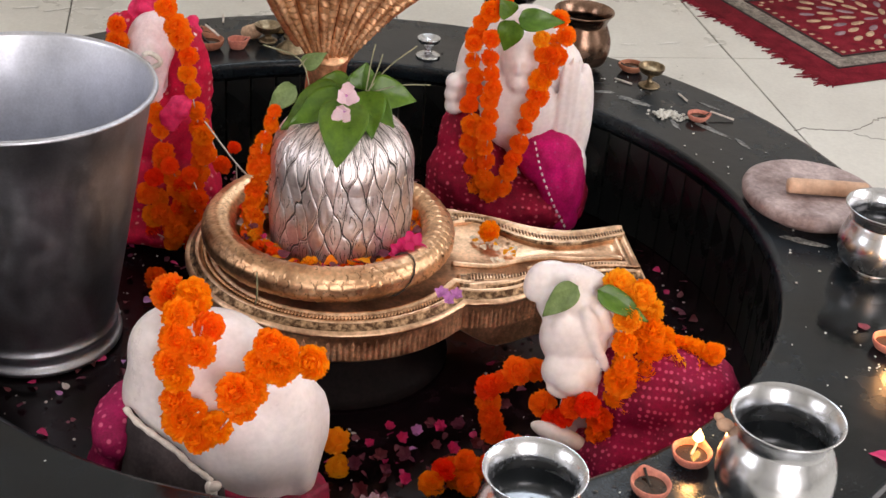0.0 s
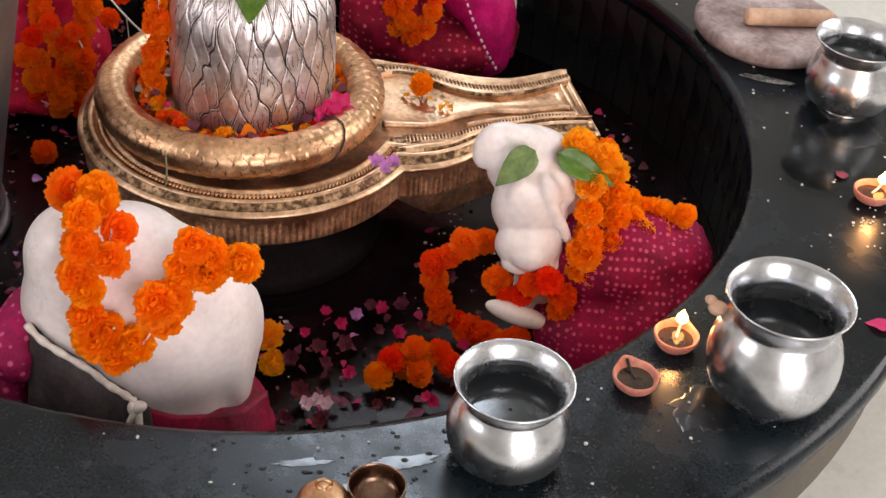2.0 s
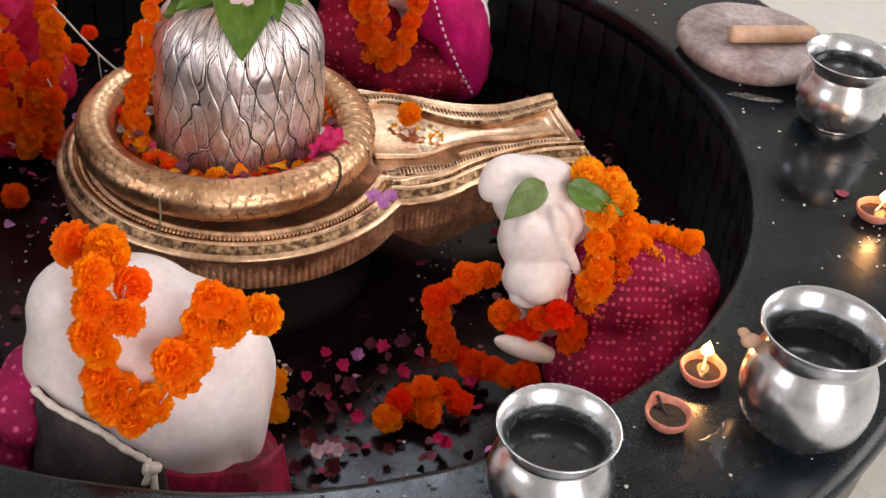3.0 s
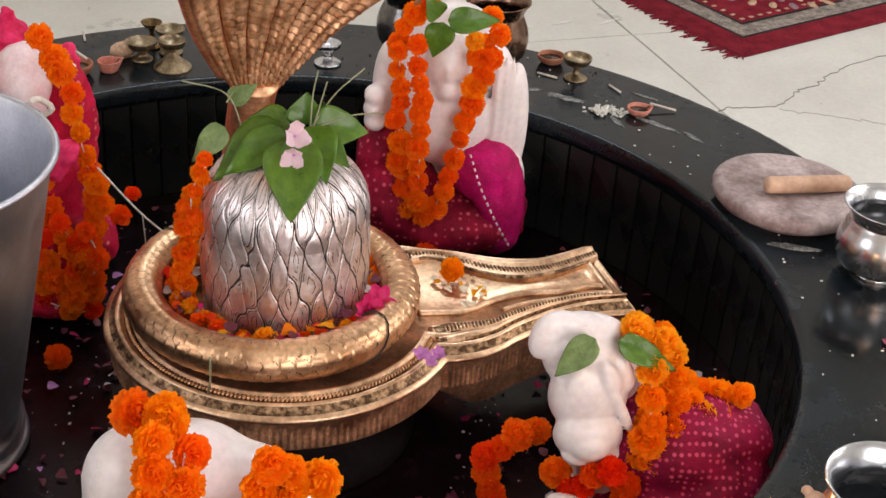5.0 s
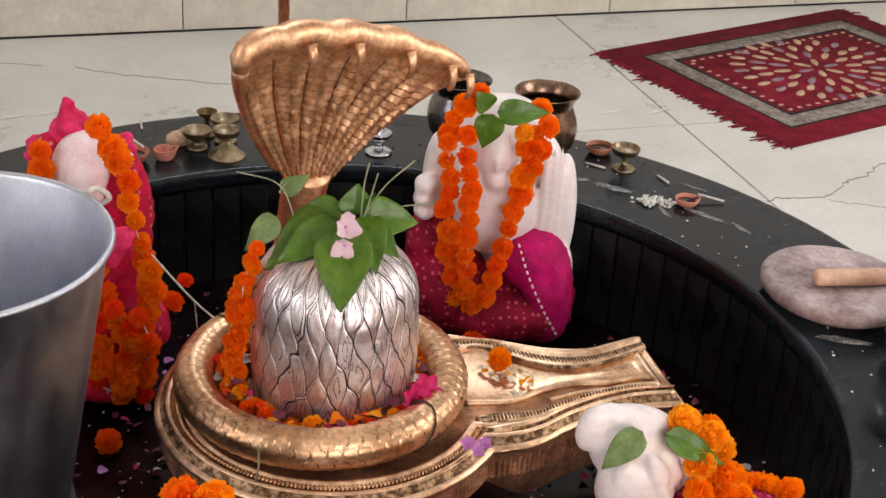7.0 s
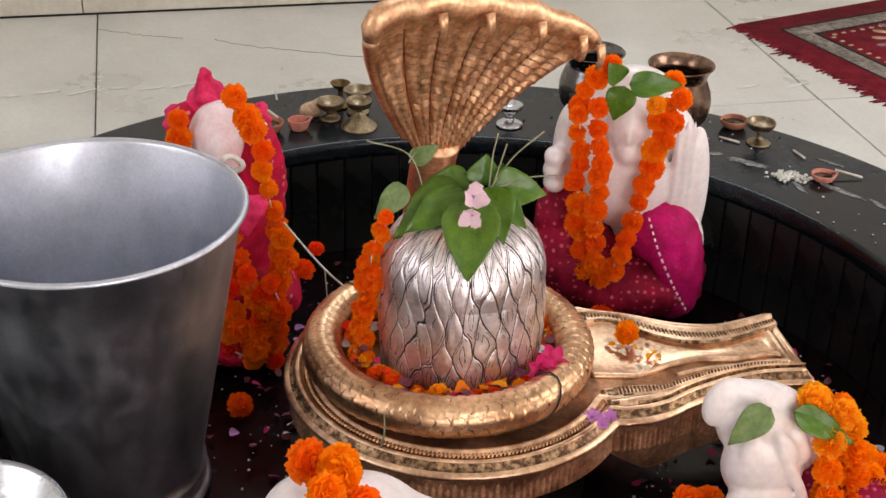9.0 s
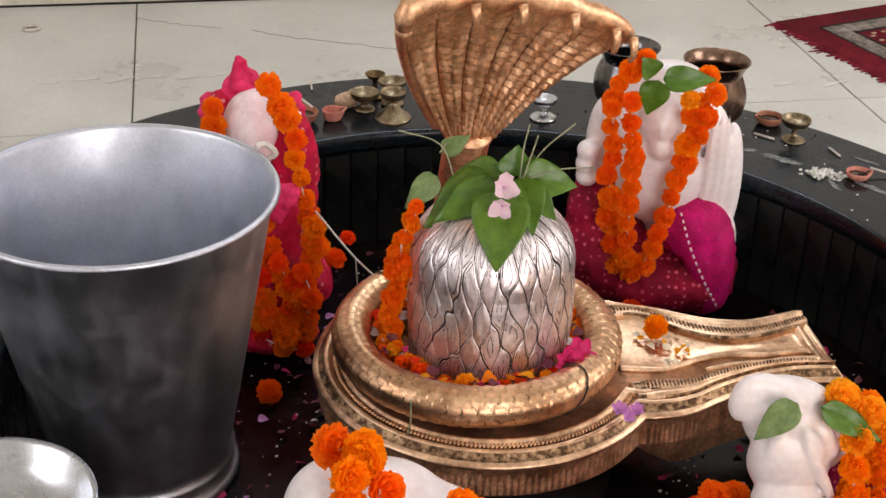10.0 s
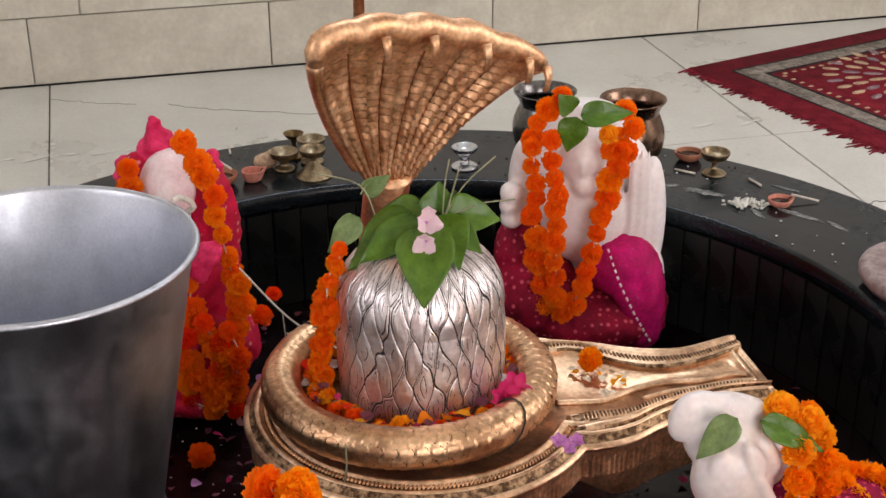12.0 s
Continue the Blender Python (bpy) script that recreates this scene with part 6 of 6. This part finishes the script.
for at, rx, ry, rz, sd in [((0.45, 0.64), 0.05, 0.014, -25, 1), ((0.60, 0.545), 0.06, 0.010, -40, 2), ((0.655, 0.50), 0.035, 0.008, -60, 3), ((0.53, 0.55), 0.03, 0.008, -70, 4), ((0.735, 0.135), 0.055, 0.012, -12, 5), ((0.60, 0.66), 0.04, 0.006, -35, 6), ((0.39, 0.67), 0.025, 0.009, 10, 7)]:
    smear("paste_smear", at, rx, ry, rz, PASTE, "dried pale paste smeared on the rim", sd)
for at, rx, ry, rz, sd in [((0.225, -0.712), 0.050, 0.014, 14, 11), ((0.13, -0.722), 0.040, 0.008, 8, 12), ((0.18, -0.752), 0.028, 0.009, 12, 13), ((0.55, -0.60), 0.055, 0.05, 20, 14), ((0.835, 0.0), 0.06, 0.06, 0, 16)]:
    smear("water_puddle", at, rx, ry, rz, PUDDLE, "thin film of spilt water on the rim", sd, 0.0003)
_r = random.Random(21)
_bm = bmesh.new()
for _ in range(240):
    a, r = _r.gauss(-1.25, 0.22), _r.uniform(R_IN + 0.015, R_OUT - 0.05)
    s = _r.uniform(0.0012, 0.0042)
    blob(_bm, (r * math.cos(a), r * math.sin(a), 0.0004), (s, s * _r.uniform(0.6, 1), s * 0.35), seg=8)
solo("water_drops", _bm, PUDDLE, "beads of water on the near rim", "water", kind="stuff")
ob = new("petal", petal_data(PETAL_MAGENTA))
ob.matrix_world = pose(0.79, -0.44, 0.002, 8, 0, 70) @ Matrix.Diagonal((0.03, 0.03, 0.03, 1))
tagged(ob, "single magenta petal lying on the rim", "petal")
ob = new("petal", petal_data(PETAL_MAROON))
ob.matrix_world = pose(0.80, -0.125, 0.002, 8, 0, 20) @ Matrix.Diagonal((0.022, 0.022, 0.022, 1))
tagged(ob, "single wilted maroon petal lying on the rim", "petal")

# threads
solo("cotton_thread", tube(smooth_path([(-0.315, 0.25, 0.03), (-0.25, 0.19, -0.005), (-0.20, 0.13, -0.01), (-0.135, 0.02, 0.02), (-0.12, -0.03, 0.06)], 8), 0.0016, 6), WHITE_CORD, "pale cotton thread strung to the lingam", "thread")
solo("cotton_thread", tube(smooth_path([(-0.24, 0.18, -0.008), (-0.235, 0.17, -0.08), (-0.24, 0.16, -0.16)], 6), 0.001, 6), WHITE_CORD, "thin cotton thread hanging down", "thread")
for a0 in (140, 318):
    a = radians(a0)
    pts = [Vector((CX + (CR + (CT + 0.0015) * math.cos(b)) * math.cos(a + 0.12 * math.sin(b)), CY + (CR + (CT + 0.0015) * math.cos(b)) * math.sin(a + 0.12 * math.sin(b)), CZ + (CT + 0.0015) * math.sin(b))) for b in [k * 0.42 for k in range(16)]]
    solo("black_thread", tube(pts, 0.0012, 6), CHAR, "black thread wound round the brass coil", "thread")
solo("dry_stalk", tube(smooth_path([(-0.105, -0.225, -0.03), (-0.10, -0.235, 0.0), (-0.10, -0.238, 0.035)], 5), 0.0013, 6), STEM, "dry stalk standing by the coil", "stalk")

# ---- rug ----
rug = thing("rug", (0.944, 1.219, FLOOR_Z), "fringed dark red prayer rug with a petal medallion and grey border", "rug", rz=32.5)
RL, RW = 0.91, 0.69


def slab_bm(x0, y0, x1, y1, z0, z1):
    return box((x1 - x0, y1 - y0, z1 - z0), ((x0 + x1) / 2, (y0 + y1) / 2, (z0 + z1) / 2), bevel=0.0015)


def band_bm(m0, m1, z0, z1):
    bm = bmesh.new()
    q = [[(m, m), (RL - m, m), (RL - m, RW - m), (m, RW - m)] for m in (m0, m1)]
    skin(bm, [[(*p, z0) for p in q[0]], [(*p, z1) for p in q[0]], [(*p, z1) for p in q[1]], [(*p, z0) for p in q[1]]])
    return bm


part("base_weave", slab_bm(0, 0, RL, RW, 0.0005, 0.0060), RUG_RED, rug)
part("border", band_bm(0.085, 0.135, 0.005, 0.0072), RUG_GREY, rug, "mottled grey woven border")
part("border_line", band_bm(0.138, 0.147, 0.005, 0.0070), RUG_BLACK, rug)
part("border_line", band_bm(0.076, 0.083, 0.005, 0.0070), RUG_BLACK, rug)
_bm = bmesh.new()
for k in range(60):
    t = k / 60 * 2 * (RL + RW - 0.66)
    a, b = RL - 0.33, RW - 0.33
    x, y = (t, 0) if t < a else (a, t - a) if t < a + b else (2 * a + b - t, b) if t < 2 * a + b else (0, 2 * (a + b) - t)
    box((0.012, 0.008, 0.0012), (0.165 + x, 0.165 + y, 0.0066), _bm)
tagged(part("dot_border", _bm, RUG_CREAM, rug, "row of small cream dots"), kind="stuff")
for ring, (n, r, ln, wd) in enumerate([(6, 0.018, 0.045, 0.018), (14, 0.075, 0.046, 0.020), (22, 0.128, 0.042, 0.021), (26, 0.178, 0.040, 0.021)]):
    for k in range(n):
        bm = bmesh.new()
        m = Matrix.Translation((RL / 2, RW / 2, 0.0061)) @ Matrix.Diagonal((1.12, 1.0, 1, 1)) @ Matrix.Rotation(2 * math.pi * k / n + ring * 0.2, 4, 'Z')
        pr = [(r + ln * 0.5 * (1 - math.cos(g)), wd * 0.5 * math.sin(g) * (0.7 + 0.3 * math.sin(g / 2))) for g in [2 * math.pi * q / 14 for q in range(14)]]
        skin(bm, [[m @ Vector((x, y, 0)) for x, y in pr], [m @ Vector((x, y, 0.0012)) for x, y in pr]], True, False, True)
        part("woven_petal", bm, RUG_MAUVE if (k + ring) % 3 == 0 else RUG_CREAM, rug)
_bm = bmesh.new()
_r = random.Random(31)
for side in (0, 1):
    for k in range(150):
        y = RW * (k + 0.5) / 150
        ln = _r.uniform(0.018, 0.05) * (0.5 + 0.7 * abs(noise.noise(Vector((k * 0.11, side * 9, 0)))) * 2)
        x0, dr = (0.002, -1) if side == 0 else (RL - 0.002, 1)
        dy = _r.uniform(-0.012, 0.012)
        tube([(x0, y, 0.003), (x0 + dr * ln * 0.6, y + dy * 0.4, 0.002), (x0 + dr * ln, y + dy, 0.0012)], [0.0022, 0.002, 0.0012], 5, bm=_bm)
tagged(part("fringe", _bm, RUG_RED, rug, "frayed red fringe"), kind="stuff")

# cracks and marks on the marble floor
CRACK = material("floor_crack", (0.12, 0.11, 0.095), (0.26, 0.24, 0.21), rough=0.9, scale=50)
SCUFF = material("lime_mark", (0.66, 0.65, 0.61), (0.84, 0.83, 0.80), rough=0.6, scale=40)


def crack(points, w, seed):
    rnd = random.Random(seed)
    pts = smooth_path([(x, y, FLOOR_Z + 0.0002) for x, y in points], 9)
    pts = [p + Vector((rnd.gauss(0, 0.003), rnd.gauss(0, 0.003), 0)) for p in pts]
    return solo("floor_crack", tube(pts, w, 6, flat=0.4), CRACK, "irregular dark crack across the marble floor", "crack", kind="structure")


crack([(0.82, 0.927), (0.855, 0.947), (0.95, 0.966), (1.028, 1.055), (1.072, 1.082), (1.131, 1.155), (1.205, 1.217), (1.42, 1.36)], 0.0018, 1)
crack([(0.95, 0.955), (1.01, 0.94), (1.10, 0.92), (1.19, 0.896), (1.38, 0.87)], 0.0010, 2)
crack([(-0.72, 1.50), (-0.659, 1.482), (-0.545, 1.461), (-0.351, 1.444), (-0.2, 1.44)], 0.0011, 3)
crack([(-1.02, 1.53), (-0.92, 1.51), (-0.80, 1.50)], 0.0008, 4)
crack([(0.89, -0.28), (0.95, -0.259), (1.10, -0.225), (1.3, -0.2)], 0.0014, 5)
solo("bottle_ring", lathe([(0.012, 0.004), (0.018, 0.003), (0.022, 0.001), (0.02, 0.006), (0.014, 0.007), (0.012, 0.004)], 20, centre=(-1.241, 1.404)), WHITE_CORD, "small pale plastic ring lying on the floor", "ring").location = (0, 0, FLOOR_Z)
for k in range(9):
    smear("lime_mark", (0, 0), 0.03 + 0.01 * (k % 3), 0.006, 0, SCUFF, "pale lime mark on the marble floor", 40 + k, 0.0006).matrix_world = HALL @ pose(-0.72 + k * 0.075 if k < 6 else 0.82 + (k - 6) * 0.11, (1.35 if k < 6 else 1.155) + 0.012 * (k % 2), FLOOR_Z + 0.0014, 0, 0, 12 * (k % 3))

# ---- pieces of walls and floors ----
# upright granite strips that line the basin
_n = 84
_arc = 2 * math.pi / _n
_bm = bmesh.new()
_r0, _r1 = R_IN + 0.004, R_IN + 0.017
_w = _arc * 0.47
_ring = []
for z in (BASIN_Z + 0.001, -0.036):
    _ring.append([(_r1 * math.cos(-_w), _r1 * math.sin(-_w), z), (_r0 * math.cos(-_w * 0.96), _r0 * math.sin(-_w * 0.96), z), (_r0, 0, z),
                  (_r0 * math.cos(_w * 0.96), _r0 * math.sin(_w * 0.96), z), (_r1 * math.cos(_w), _r1 * math.sin(_w), z)])
skin(_bm, _ring, True, True, True)
bmesh.ops.translate(_bm, vec=(0, 0, -FLOOR_Z), verts=_bm.verts)
_strip = part("granite_strip", _bm, GRANITE_WALL, basin, smooth=False)
for i in range(1, _n):
    _o = new("granite_strip", _strip.data)
    _o.parent = basin
    _o.rotation_euler = (radians(random.uniform(-0.05, 0.05)), 0, i * _arc)

# marble floor tiles, 0.80 m; those under the rim are cut round the basin
T = 0.80
_whole = None
for i in range(-4, 4):
    for j in range(-1, 6):
        u0, v0 = 0.26 + T * i, 1.07 - T * j
        u1, v1 = min(u0 + T, U1), min(v0 + T, V1)
        u0, v0 = max(u0, U0), max(v0, V0)
        if u1 - u0 < 0.02 or v1 - v0 < 0.02:
            continue
        near = math.hypot(min(max(0, u0), u1), min(max(0, v0), v1))
        _bm = bmesh.new()
        g = 0.0018
        if near > 0.93:
            box((u1 - u0 - 2 * g, v1 - v0 - 2 * g, 0.012), ((u0 + u1) / 2, (v0 + v1) / 2, -0.006), _bm, bevel=0.0012)
        else:
            n = 44
            vs = {}
            for a in range(n):
                for b in range(n):
                    cu, cv = u0 + g + (u1 - u0 - 2 * g) * (a + 0.5) / n, v0 + g + (v1 - v0 - 2 * g) * (b + 0.5) / n
                    if math.hypot(cu, cv) < 0.88:
                        continue
                    quad = []
                    for da, db in ((0, 0), (1, 0), (1, 1), (0, 1)):
                        key = (a + da, b + db)
                        if key not in vs:
                            vs[key] = _bm.verts.new((u0 + g + (u1 - u0 - 2 * g) * key[0] / n, v0 + g + (v1 - v0 - 2 * g) * key[1] / n, 0))
                        quad.append(vs[key])
                    _bm.faces.new(quad)
        if not _bm.verts:
            _bm.free()
            continue
        bmesh.ops.translate(_bm, vec=(0, 0, FLOOR_Z + 0.0003 * ((i * 3 + j) % 3)), verts=_bm.verts)
        part("floor_tile", _bm, TILE, floor, smooth=False)

# marble courses on the far wall
_shared = {}
for row in range(3):
    z0 = FLOOR_Z + 0.004 + row * 0.172
    for k in range(-5, 5):
        u0 = 0.025 + 0.6 * k + (0.13 if row % 2 else 0)
        if u0 < U0 or u0 + 0.6 > U1:
            continue
        if "m" not in _shared:
            _shared["m"] = part("wall_tile", box((0.597, 0.014, 0.169), bevel=0.0015), WALL_TILE, wall_north, smooth=False)
            _o = _shared["m"]
        else:
            _o = new("wall_tile", _shared["m"].data)
            _o.parent = wall_north
        _o.location = (u0 + 0.3, V1 - 0.007, z0 + 0.0855)
